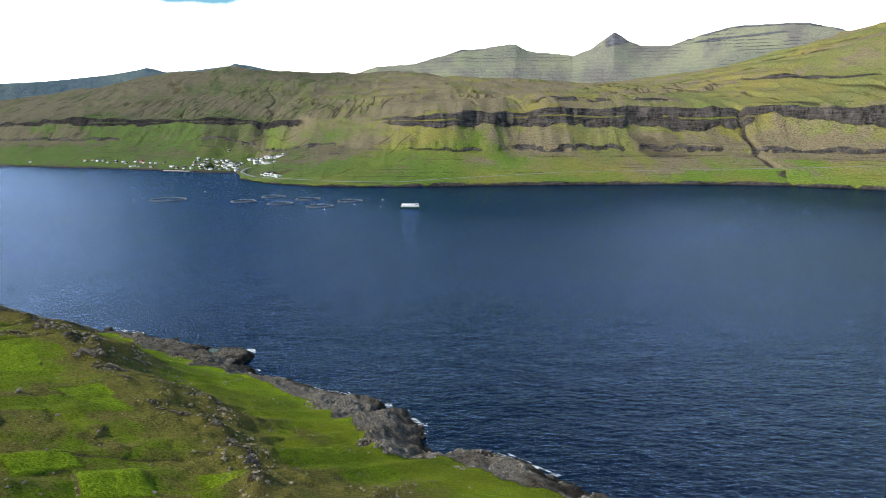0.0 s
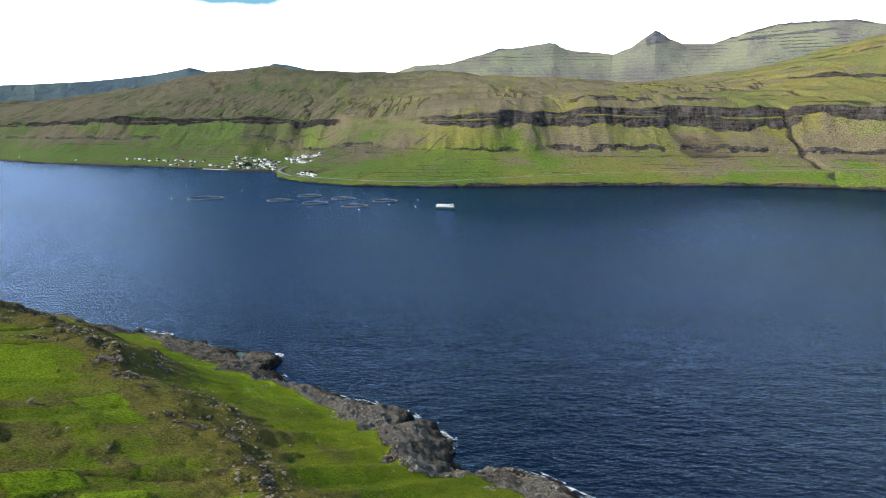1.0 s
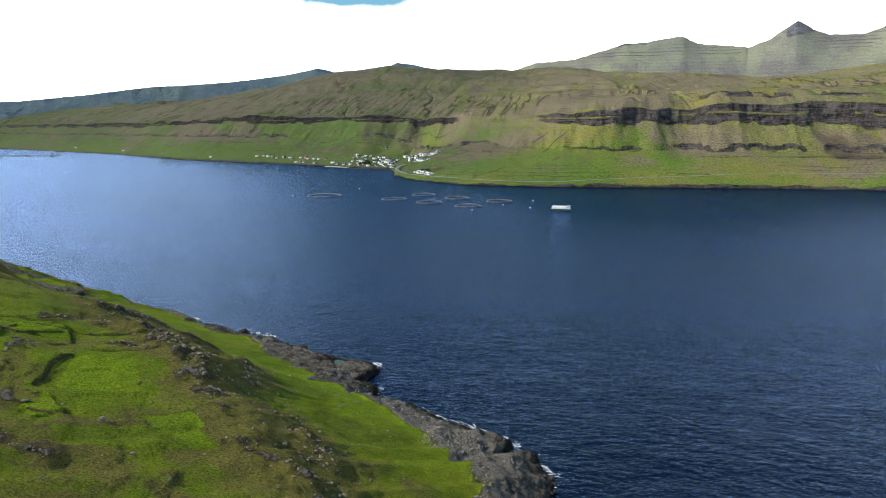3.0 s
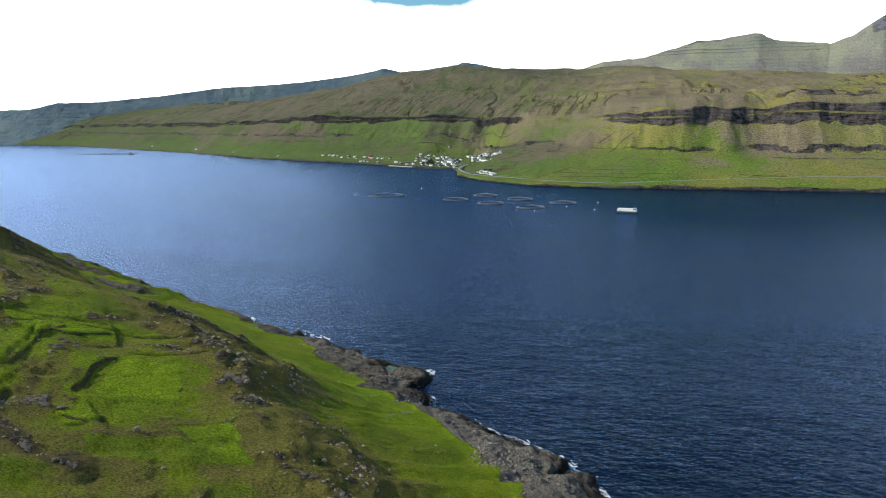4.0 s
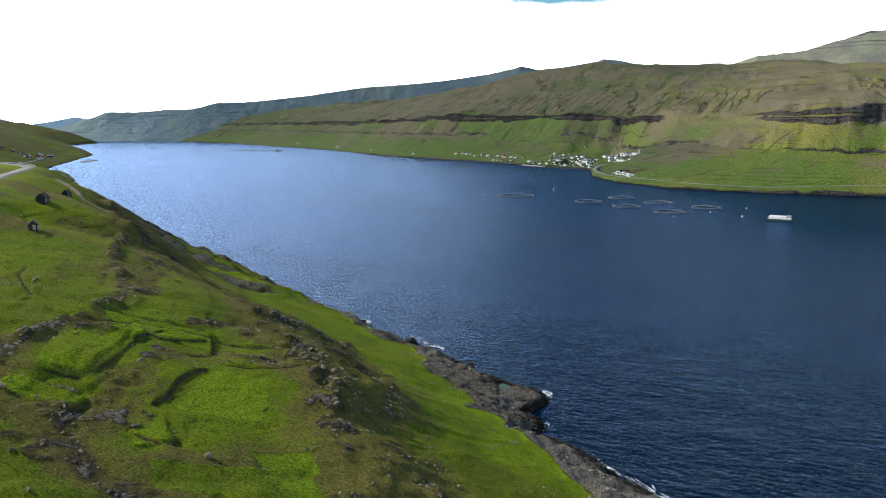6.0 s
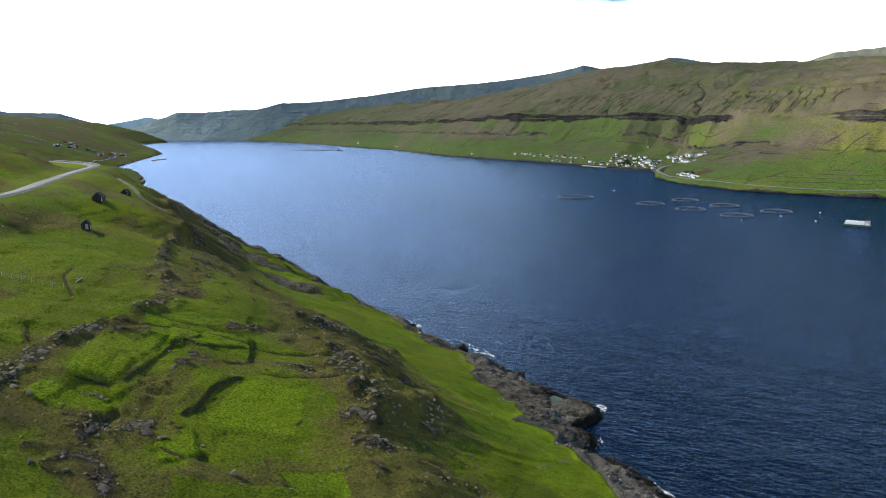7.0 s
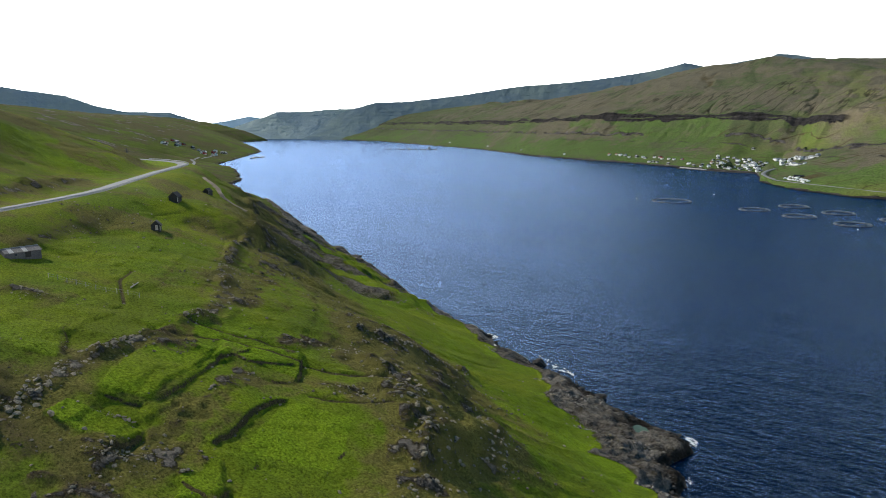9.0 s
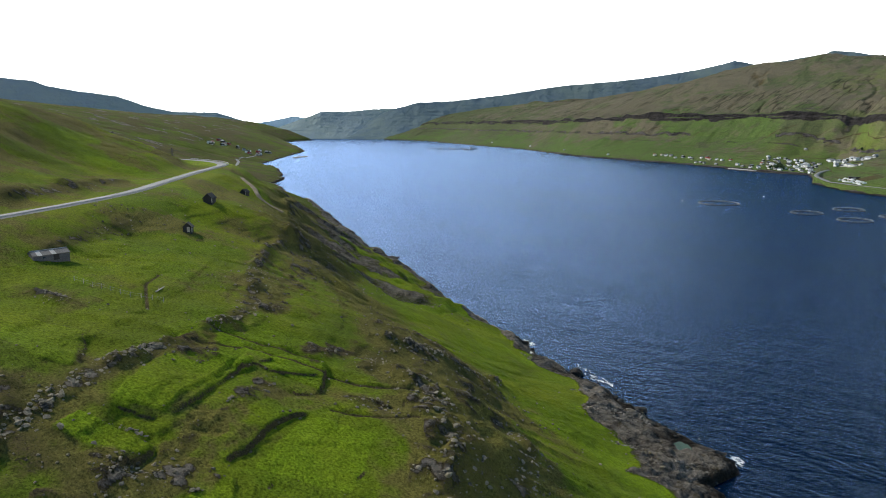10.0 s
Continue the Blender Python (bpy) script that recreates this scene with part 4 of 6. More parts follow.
    # low to the west, where the darker colours paint a cloud's shade
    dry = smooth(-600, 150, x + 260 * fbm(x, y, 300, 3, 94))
    # wet: sea-wet rock low down; on western cliffs, shade put into the colour
    return z, {"rock": rock, "lush": lush, "heath": heath, "rill": (smooth(300, 325, g) * (1 - smooth(900, 1500, g)) + 0.3 * smooth(60, 110, g) * (1 - smooth(240, 256, g)) * (1 - smooth(-500, -350, x))) * smooth(-0.15, 0.35, fbm(x, y, 260, 3, 124)), "soil_shade": np.maximum.reduce([0.72 * drain, 0.6 * gullet, 0.9 * quarry, 0.66 * sill_line]), "pebble": x * 0, "dry": dry, "wet": np.maximum(1 - smooth(0.5, 2.5, z), 0.75 * cliff * (1 - smooth(-300, -60, x)))}, cliff


def far_z(x, y):
    return sheet_level("far", float(x), float(y - far_shore(np.array([float(x)]))[0]))


def build_far_ground():
    cols = []
    x = 2150.0
    while x > -3650:
        cols.append(x)
        x -= 0.0016 * math.hypot(x, float(far_shore(np.array([x]))[0]))
    cols = np.array(cols[::-1])
    share = steps((-30, 8, 2.0), (8, 40, 1.6), (40, 180, 3.2), (180, 320, 1.6), (320, 430, 4), (430, 760, 9))
    outer = np.linspace(0, 1, 105)[1:] ** 1.25
    shore = far_shore(cols)
    radius = 4250 + 600 * smooth(-2500, -3100, cols)
    reach = np.maximum(np.sqrt(np.maximum(radius**2 - cols**2, 0)) - shore - 760, 60)
    d = np.concatenate([np.repeat(share[:, None], len(cols), 1), 760 + outer[:, None] * reach[None]], 0)
    x = np.repeat(cols[None], len(d), 0)
    y = shore[None] + d
    z, marks, cliff = far_surface(x, y)
    SHEETS["far"] = (cols, share, z[:len(share)])
    y = y + cliff * (3.6 * fbm(x, z * 0.2, 10, 4, 47) + 3.0 * fbm(x, z * 0.1, 55, 3, 107) + 1.4 * np.sin(z * 0.75 + 2 * fbm(x, z, 70, 2, 108)))
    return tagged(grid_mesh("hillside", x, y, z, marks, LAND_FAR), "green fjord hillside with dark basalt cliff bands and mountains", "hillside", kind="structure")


# Skylines of the mountains: degrees to the left of +y, and height
HIGH_CREST = [(12, 330), (6.4, 450), (5.2, 482), (2.4, 497), (-0.1, 552), (-1.4, 586), (-3.0, 590), (-4.9, 612), (-5.7, 618), (-6.7, 573), (-10.2, 540), (-11.5, 578), (-12.8, 649), (-13.3, 675),
              (-14.3, 625), (-15.4, 589), (-17.4, 587), (-19.5, 639), (-21.8, 681), (-24.8, 684), (-26.4, 680), (-28.0, 650), (-29.8, 607), (-36, 520)]
BACK_CREST = [(52, -20), (50, 90), (48, 180), (45.8, 229), (43.1, 238), (38.7, 282), (34.6, 334), (31.6, 352), (28.6, 374), (25.0, 415), (23.1, 448), (22.3, 467), (21.0, 443), (19.2, 455), (16.5, 490), (16.1, 504),
              (15.0, 495), (13.8, 473), (10.4, 438), (7, 380)]
END_CREST = [(41, 60), (43, 180), (45.1, 219), (46.9, 193), (49.1, 189), (51.3, 172), (53.4, 170), (54.3, 138), (55.3, 112), (57, 60), (58.2, 84), (59.8, 126), (61.2, 163), (64.2, 165), (66.1, 201),
             (67.9, 256), (70.4, 284), (72.4, 312), (73.0, 336), (75, 352), (86, 450)]
PALE_CREST = [(53, 70), (54.5, 128), (55.5, 142), (56.7, 118), (58.2, 96), (61, 60)]


def mountain_range(crest, near, top, foot, seed, rough):
    """A range along an arc round the fjord, rising to its crest and falling away behind."""
    pts = sorted(crest)
    az = np.linspace(pts[0][0], pts[-1][0], int((pts[-1][0] - pts[0][0]) * 14))
    far = np.concatenate([np.linspace(near, top, 130), np.linspace(top, top + 90, 5)[1:]])
    aa, rr = np.meshgrid(az, far)
    x, y = -np.sin(np.radians(aa)) * rr, np.cos(np.radians(aa)) * rr
    u = np.clip((rr - near) / (top - near), 0, 1)
    line = np.interp(aa, [p[0] for p in pts], [p[1] for p in pts]) + 0.2 * rough * fbm(aa * 60, aa * 0, 26, 4, seed) * smooth(0.88, 1.0, u)
    # flanks hang below the crest in spurs and hollows
    spur = ridged(aa * 75 + 14 * fbm(x, y, 180, 3, seed + 1), rr * 0.12, 70, 3, seed + 2) - 0.55
    # lower down, summits melt into one broad slope
    soft = np.mean([np.interp(aa + k, [p[0] for p in pts], [p[1] for p in pts]) for k in np.linspace(-5, 5, 21)], axis=0) * 0.97
    slope = soft + (np.minimum(line, soft + 400) - soft) * smooth(0.35, 1.0, u)
    climb = 0.75 * u + 0.25 * u**3
    z = foot + (slope - foot) * climb + rough * (spur * 0.25 + 0.8 * fbm(x, y, 150, 5, seed + 3)) * np.sin(math.pi * u) ** 0.8
    bed = (z + 5 * fbm(x, y, 300, 2, seed + 4)) / 21
    tread = bed - np.floor(bed)
    z = z + 0.28 * rough * (smooth(0.0, 0.25, tread) - tread) * smooth(0.0, 0.1, 1 - u)
    z = np.where(rr >= top, line - (rr - top) * 0.9, z)
    return x, y, z, line, tread, aa


def build_mountains():
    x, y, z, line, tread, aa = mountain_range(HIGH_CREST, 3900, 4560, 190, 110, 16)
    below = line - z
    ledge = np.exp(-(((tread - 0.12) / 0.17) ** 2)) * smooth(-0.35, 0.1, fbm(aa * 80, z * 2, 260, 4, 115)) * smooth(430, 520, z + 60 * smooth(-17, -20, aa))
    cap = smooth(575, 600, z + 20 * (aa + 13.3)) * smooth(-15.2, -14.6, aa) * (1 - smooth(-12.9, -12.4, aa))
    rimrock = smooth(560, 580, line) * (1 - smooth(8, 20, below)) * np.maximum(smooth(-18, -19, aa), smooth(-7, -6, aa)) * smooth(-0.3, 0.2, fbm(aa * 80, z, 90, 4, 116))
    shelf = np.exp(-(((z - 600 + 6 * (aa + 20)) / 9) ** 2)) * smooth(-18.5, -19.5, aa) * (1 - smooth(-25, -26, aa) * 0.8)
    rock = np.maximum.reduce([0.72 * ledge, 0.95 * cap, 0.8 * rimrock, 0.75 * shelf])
    marks = {"rock": rock, "lush": 0.35 + 0.5 * fbm(x, y, 260, 4, 117), "heath": 0.35 + 0.5 * fbm(aa * 75, z, 130, 4, 118), "soil_shade": x * 0, "pebble": x * 0, "dry": x * 0 + 0.6, "wet": x * 0}
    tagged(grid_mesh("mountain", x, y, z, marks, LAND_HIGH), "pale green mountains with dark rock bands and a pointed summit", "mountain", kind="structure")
    # bluer and paler with distance: haze put into the base colours
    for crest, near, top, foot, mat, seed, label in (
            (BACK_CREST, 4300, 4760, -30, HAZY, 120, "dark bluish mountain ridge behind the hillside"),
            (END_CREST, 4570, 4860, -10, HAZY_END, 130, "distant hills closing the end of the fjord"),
            (PALE_CREST, 4880, 4930, -10, HAZY_PALE, 140, "pale blue mountain beyond the end of the fjord")):
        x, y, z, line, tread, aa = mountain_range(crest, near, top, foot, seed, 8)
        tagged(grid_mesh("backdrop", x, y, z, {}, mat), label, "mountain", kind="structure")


def build_water():
    x, y = np.meshgrid(np.linspace(-5200, 5200, 27), np.linspace(-3000, 5200, 21))
    return tagged(grid_mesh("water", x, y, x * 0, {}, WATER), "dark blue rippled fjord water", "water", kind="structure")


build_near_ground()
build_far_ground()
build_mountains()
build_water()


# ---- building helpers ----
def part(name, bm, mat, parent=None, label="", sharp=True):
    """One mesh object from a bmesh, under a thing or a part."""
    mesh = bpy.data.meshes.new(name)
    bm.normal_update()
    bm.to_mesh(mesh)
    bm.free()
    mesh.materials.append(mat)
    if not sharp:
        for p in mesh.polygons:
            p.use_smooth = True
    ob = new(name, mesh)
    ob.parent = parent
    if label:
        tagged(ob, label)
    return ob


def thing(name, label, category, group=""):
    return tagged(new(name), label, category, group)


def box(bm, x, y, z, sx, sy, sz, turn=0.0, bevel=0.0):
    """A box by its centre and sizes."""
    made = bmesh.ops.create_cube(bm, size=1.0, matrix=pose(x, y, z, 0, 0, turn) @ Matrix.Diagonal((sx, sy, sz, 1)))
    if bevel:
        edges = list({e for v in made["verts"] for e in v.link_edges})
        bmesh.ops.bevel(bm, geom=edges, offset=bevel, segments=2, affect="EDGES", profile=0.6)
    return bm


def tube(bm, a, b, r, sides=6, r2=None):
    a, b = Vector(a), Vector(b)
    m = Matrix.Translation((a + b) / 2) @ (b - a).to_track_quat("Z", "Y").to_matrix().to_4x4()
    bmesh.ops.create_cone(bm, cap_ends=True, segments=sides, radius1=r, radius2=r if r2 is None else r2, depth=(b - a).length, matrix=m)
    return bm


def hoop(bm, radius, r, z, around=48, sides=6):
    rings = []
    for k in range(around):
        t = 2 * math.pi * k / around
        rings.append([bm.verts.new(((radius + r * math.cos(u)) * math.cos(t), (radius + r * math.cos(u)) * math.sin(t), z + r * math.sin(u)))
                      for u in (2 * math.pi * j / sides for j in range(sides))])
    for k in range(around):
        p, q = rings[k], rings[(k + 1) % around]
        for j in range(sides):
            bm.faces.new((p[j], q[j], q[(j + 1) % sides], p[(j + 1) % sides]))
    return bm


def prism(bm, outline, y0, y1):
    """An outline in x and z, drawn out along y."""
    a = [bm.verts.new((x, y0, z)) for x, z in outline]
    b = [bm.verts.new((x, y1, z)) for x, z in outline]
    bm.faces.new(a)
    bm.faces.new(b[::-1])
    for k in range(len(outline)):
        j = (k + 1) % len(outline)
        bm.faces.new((a[j], a[k], b[k], b[j]))
    bmesh.ops.recalc_face_normals(bm, faces=bm.faces)
    return bm


def rock_points(rng, detail=1):
    bm = bmesh.new()
    bmesh.ops.create_icosphere(bm, subdivisions=detail, radius=1.0)
    cut = [Vector([rng.gauss(0, 1) for _ in range(3)]).normalized() for _ in range(8)]
    for v in bm.verts:
        p = v.co.normalized()
        r = 1.0
        for c in cut:  # flat broken faces
            k = p.dot(c)
            if k > 0.3:
                r = min(r, 0.6 / k)
        v.co = p * r * rng.uniform(0.92, 1.08)
    return bm


def rock_mesh(rng, mat, name="stone", detail=1):
    bm = rock_points(rng, detail)
    mesh = bpy.data.meshes.new(name)
    bm.to_mesh(mesh)
    bm.free()
    mesh.materials.append(mat)
    return mesh


def rock_field(name, places, mat, seed, label, category):
    """Many stones joined into one sheet of stuff; places: x, y, z, size."""
    rng = random.Random(seed)
    shapes = []
    for _ in range(7):
        bm = rock_points(rng)
        bm.verts.index_update()
        shapes.append((np.array([v.co[:] for v in bm.verts]), np.array([[v.index for v in f.verts] for f in bm.faces])))
        bm.free()
    co, tri, done = [], [], 0
    for x, y, z, size in places:
        verts, faces = shapes[rng.randrange(7)]
        m = np.array(Euler((rng.uniform(-0.5, 0.5), rng.uniform(-0.5, 0.5), rng.uniform(0, 6.3))).to_matrix())
        scale = np.array([size * rng.uniform(0.7, 1.3), size * rng.uniform(0.7, 1.2), size * rng.uniform(0.45, 0.85)])
        co.append((verts * scale) @ m.T + (x, y, z + size * 0.12))
        tri.append(faces + done)
        done += len(verts)
    mesh = bpy.data.meshes.new(name)
    mesh.from_pydata(np.concatenate(co).tolist(), [], np.concatenate(tri).tolist())
    mesh.materials.append(mat)
    return tagged(new(name, mesh), label, category, kind="stuff")


def ribbon(name, line, half, height, mat, step, label, category, lift=0.0, rise=None):
    """A paved strip along a line; height(x, y, s) gives its level."""
    s = np.arange(0, along_line(line, np.array([0.0]))[1], step)
    mid, _ = along_line(line, s)
    way = np.gradient(mid, axis=0)
    way /= np.hypot(way[:, 0], way[:, 1])[:, None]
    side = np.stack([-way[:, 1], way[:, 0]], -1)
    bm = bmesh.new()
    rows = []
    for k in range(len(s)):
        z = height(mid[k, 0], mid[k, 1], s[k]) + lift
        row = []
        for off, drop in ((-half - 0.5, -0.5), (-half, 0.0), (0.0, 0.06), (half, 0.0), (half + 0.5, -0.5)):
            p = mid[k] + side[k] * off
            row.append(bm.verts.new((p[0], p[1], z + drop)))
        rows.append(row)
    for p, q in zip(rows[:-1], rows[1:]):
        for j in range(4):
            bm.faces.new((p[j], p[j + 1], q[j + 1], q[j]))
    bmesh.ops.recalc_face_normals(bm, faces=bm.faces)
    return tagged(part(name, bm, mat, None, sharp=False), label, category, kind="structure"), mid, side


# ---- fish farm ----
def fish_cage(radius, label):
    cage = thing("fish_cage", label, "fish cage", "fish cages of the nearer farm")
    part("outer_float", hoop(bmesh.new(), radius, 0.45, 0.15, 56), PLASTIC_DARK, cage, sharp=False)
    part("inner_float", hoop(bmesh.new(), radius - 1.3, 0.45, 0.15, 56), PLASTIC_DARK, cage, sharp=False)
    part("handrail", hoop(bmesh.new(), radius - 1.0, 0.16, 1.35, 56, 5), NET_GREY, cage, sharp=False)
    for k in range(20):
        t = 2 * math.pi * k / 20
        c, s = math.cos(t), math.sin(t)
        part("stanchion", tube(bmesh.new(), ((radius - 0.7) * c, (radius - 0.7) * s, 0.2), ((radius - 1.0) * c, (radius - 1.0) * s, 1.4), 0.16, 5), PLASTIC_DARK, cage)
    net = bmesh.new()
    for k in range(10):
        t = 2 * math.pi * k / 10
        c, s = math.cos(t), math.sin(t)
        tube(net, ((radius - 1.0) * c, (radius - 1.0) * s, 1.35), (radius * 0.25 * c, radius * 0.25 * s, 3.0), 0.025, 3)
    hoop(net, radius * 0.25, 0.12, 3.0, 28, 4)
    hoop(net, radius * 0.62, 0.025, 2.1, 36, 3)
    part("bird_net", net, NET_GREY, cage, "grey bird net held up in the middle")
    return cage


small_cage = fish_cage(17.5, "round dark plastic fish cage floating on the fjord")
small_cage.matrix_basis = pose(-277, 971, 0)
for x, y, turn in ((-251, 1038, 20), (-219, 940, 50), (-193, 1001, 75), (-160, 908, 10), (-129, 972, 33)):
    copy_thing(small_cage, pose(x, y, 0, 0, 0, turn))
fish_cage(25, "large round dark fish cage floating apart from the others").matrix_basis = pose(-391, 996, 0)


def buoy(x, y, size):
    b = thing("buoy", "white plastic mooring buoy floating on the water", "buoy", "mooring buoys")
    body = bmesh.new()
    bmesh.ops.create_uvsphere(body, u_segments=12, v_segments=8, radius=size, matrix=Matrix.Diagonal((1, 1, 0.85, 1)))
    part("float", body, BUOY_WHITE, b, sharp=False)
    part("collar", hoop(bmesh.new(), size * 0.95, size * 0.14, 0.0, 14, 5), PLASTIC_DARK, b, sharp=False)
    part("eye", tube(bmesh.new(), (0, 0, size * 0.7), (0, 0, size * 1.25), size * 0.14, 6), ZINC, b)
    b.matrix_basis = pose(x, y, 0.3)
    return b


first_buoy = buoy(-438, 989, 0.8)
for x, y in ((-380, 1119), (-85, 988), (-148, 870), (-118, 929), (-81, 906)):
    copy_thing(first_buoy, pose(x, y, 0.3))


def feed_barge():
    barge = thing("feed_barge", "white and dark green feed barge moored beside the fish cages", "barge")
    hull = bmesh.new()
    prism(hull, [(-13.5, 2.2), (13.5, 2.2), (13.5, 0.4), (12.6, -0.8), (-12.6, -0.8), (-13.5, 0.4)], -5.5, 5.5)
    bmesh.ops.bevel(hull, geom=list(hull.edges), offset=0.25, segments=2, affect="EDGES")
    part("hull", hull, GREEN_HULL, barge, "dark green steel hull")
    part("deck", box(bmesh.new(), 0, 0, 2.28, 26.4, 10.6, 0.16), GREY_PAINT, barge)
    part("silo_house", box(bmesh.new(), -2.2, 0, 3.9, 19.5, 8.6, 3.1, bevel=0.3), WHITE_PAINT, barge)
    for k in range(5):
        for y in (-2.1, 2.1):
            hatch = bmesh.new()
            box(hatch, -9.9 + 3.8 * k, y, 5.75, 3.2, 3.5, 0.7, bevel=0.3)
            part("silo_hatch", hatch, WHITE_PAINT, barge)
    house = box(bmesh.new(), 10.2, 0, 4.4, 4.4, 7.6, 4.2, bevel=0.2)
    cabin = part("wheelhouse", house, WHITE_PAINT, barge)
    part("cabin_roof", box(bmesh.new(), 10.2, 0, 6.65, 5.0, 8.2, 0.25, bevel=0.08), GREY_PAINT, cabin)
    for y in (-2.4, 0, 2.4):
        part("window", box(bmesh.new(), 12.42, y, 5.2, 0.08, 1.5, 1.1), GLASS_DARK, cabin)
    for x in (8.9, 10.2, 11.5):
        for y in (-3.82, 3.82):
            part("window", box(bmesh.new(), x, y, 5.2, 0.9, 0.08, 1.0), GLASS_DARK, cabin)
    part("mast", tube(bmesh.new(), (10.2, 0, 6.7), (10.2, 0, 10.2), 0.1, 6, 0.06), ZINC, barge)
    part("crane", tube(bmesh.new(), (-12, 3, 2.3), (-11.0, 1.5, 6.6), 0.22, 6), GREY_PAINT, barge)
    for y in (-5.3, 5.3):
        rail = bmesh.new()
        for z in (2.9, 3.4):
            tube(rail, (-13.2, y, z), (13.2, y, z), 0.05, 4)
        for k in range(14):
            tube(rail, (-13.2 + k * 2.03, y, 2.3), (-13.2 + k * 2.03, y, 3.4), 0.05, 4)
        part("railing", rail, ZINC, barge)
    for x in (-11, -4, 3, 10):
        for y in (-5.7, 5.7):
            part("fender", tube(bmesh.new(), (x, y, 0.5), (x, y, 1.9), 0.32, 8), PLASTIC_DARK, barge)
    return barge


feed_barge().matrix_basis = pose(-42, 888, 0, 0, 0, -4) @ Matrix.Scale(0.88, 4)


def service_boat():
    boat = thing("work_boat", "dark work boat lying beside a far fish farm", "boat")
    hull = bmesh.new()
    keel = [(-11, 0), (-11, 1), (7, 1.2), (12, 1.6), (9, -0.6), (-10, -0.6)]
    prism(hull, [(x, z * 1.6) for x, z in keel], -3.4, 3.4)
    part("hull", hull, BLUE_PAINT, boat)
    part("cabin", box(bmesh.new(), 4.5, 0, 4.2, 5, 5, 4.6, bevel=0.2), GREY_PAINT, boat)
    part("roof", box(bmesh.new(), 4.5, 0, 6.6, 5.6, 5.6, 0.3), BLACK_TAR, boat)
    part("mast", tube(bmesh.new(), (3, 0, 6.6), (3, 0, 12), 0.18, 6, 0.08), ZINC, boat)
    part("crane", tube(bmesh.new(), (-6, 0, 1.6), (-3.5, 0, 7.5), 0.25, 6), BLACK_TAR, boat)
    return boat


service_boat().matrix_basis = pose(-1821, 2095, 0, 0, 0, 160) @ Matrix.Scale(1.3, 4)
far_cage = fish_cage(16, "small dark fish cage of a far farm")
far_cage.matrix_basis = pose(-1990, 2040, 0)
tagged(far_cage, group="fish cages of the far farm")
for k in range(1, 8):
    copy_thing(far_cage, pose(-1990 + 44 * (k // 2), 2040 + 22 * (k // 2) + 46 * (k % 2), 0, 0, 0, 30 * k))


# ---- buildings ----
def house(w, l, h, wall, roof, label, group, category="house", storeys=1):
    """A gabled house along y, standing on z = 0."""
    home = thing("house", label, category, group)
    rise = w * 0.38
    body = prism(bmesh.new(), [(-w / 2, -3.0), (w / 2, -3.0), (w / 2, h), (0, h + rise), (-w / 2, h)], -l / 2, l / 2)
    part("wall", body, wall, home)
    over = 0.45
    top = bmesh.new()
    slope = rise / (w / 2)
    for sgn in (-1, 1):
        prism(top, [(0, h + rise + 0.05), (sgn * (w / 2 + over), h - slope * over + 0.05), (sgn * (w / 2 + over), h - slope * over + 0.33), (0, h + rise + 0.36)], -l / 2 - over, l / 2 + over)
    cover = part("roof", top, roof, home)
    part("chimney", box(bmesh.new(), 0.3, l * 0.2, h + rise + 0.5, 0.7, 0.7, 1.5), CONCRETE, cover)
    part("base_wall", box(bmesh.new(), 0, 0, -1.2, w + 0.16, l + 0.16, 3.4), CONCRETE, home)
    for s in range(storeys):
        z = 1.9 + 2.7 * s
        for sgn in (-1, 1):
            for k in range(max(2, int(l / 3.2))):
                y = -l / 2 + (k + 0.5) * l / max(2, int(l / 3.2))
                pane = part("window", box(bmesh.new(), sgn * (w / 2 + 0.02), y, z, 0.08, 1.3, 1.25), GLASS_DARK, home)
        for sgn in (-1, 1):
            for x in (-w * 0.22, w * 0.22):
                part("window", box(bmesh.new(), x, sgn * (l / 2 + 0.02), z, 1.2, 0.08, 1.2), GLASS_DARK, home)
    part("door", box(bmesh.new(), w / 2 + 0.03, l * 0.08, 1.55, 0.1, 1.0, 2.1), BLACK_TAR, home)
    return home


KINDS = [(7.5, 10, 4.6, WHITE_PAINT, ROOF_DARK, "white house with a dark roof in the far village", 1),
         (8, 12, 5.6, WHITE_PAINT, ROOF_GREY, "tall white house with a grey roof in the far village", 2),
         (7, 9, 3.8, GREY_PAINT, ROOF_DARK, "grey house with a dark roof in the far village", 1),
         (7, 10, 4.0, BLACK_TAR, ROOF_GREY, "black tarred house with a pale roof in the far village", 1),
         (7.5, 10, 4.2, CREAM_PAINT, ROOF_RED, "cream house with a red roof in the far village", 1),
         (7, 9, 4.0, RED_PAINT, ROOF_DARK, "red house with a dark roof in the far village", 1),
         (10, 19, 6.0, WHITE_PAINT, ROOF_GREY, "long white building with a grey roof in the far village", 2)]


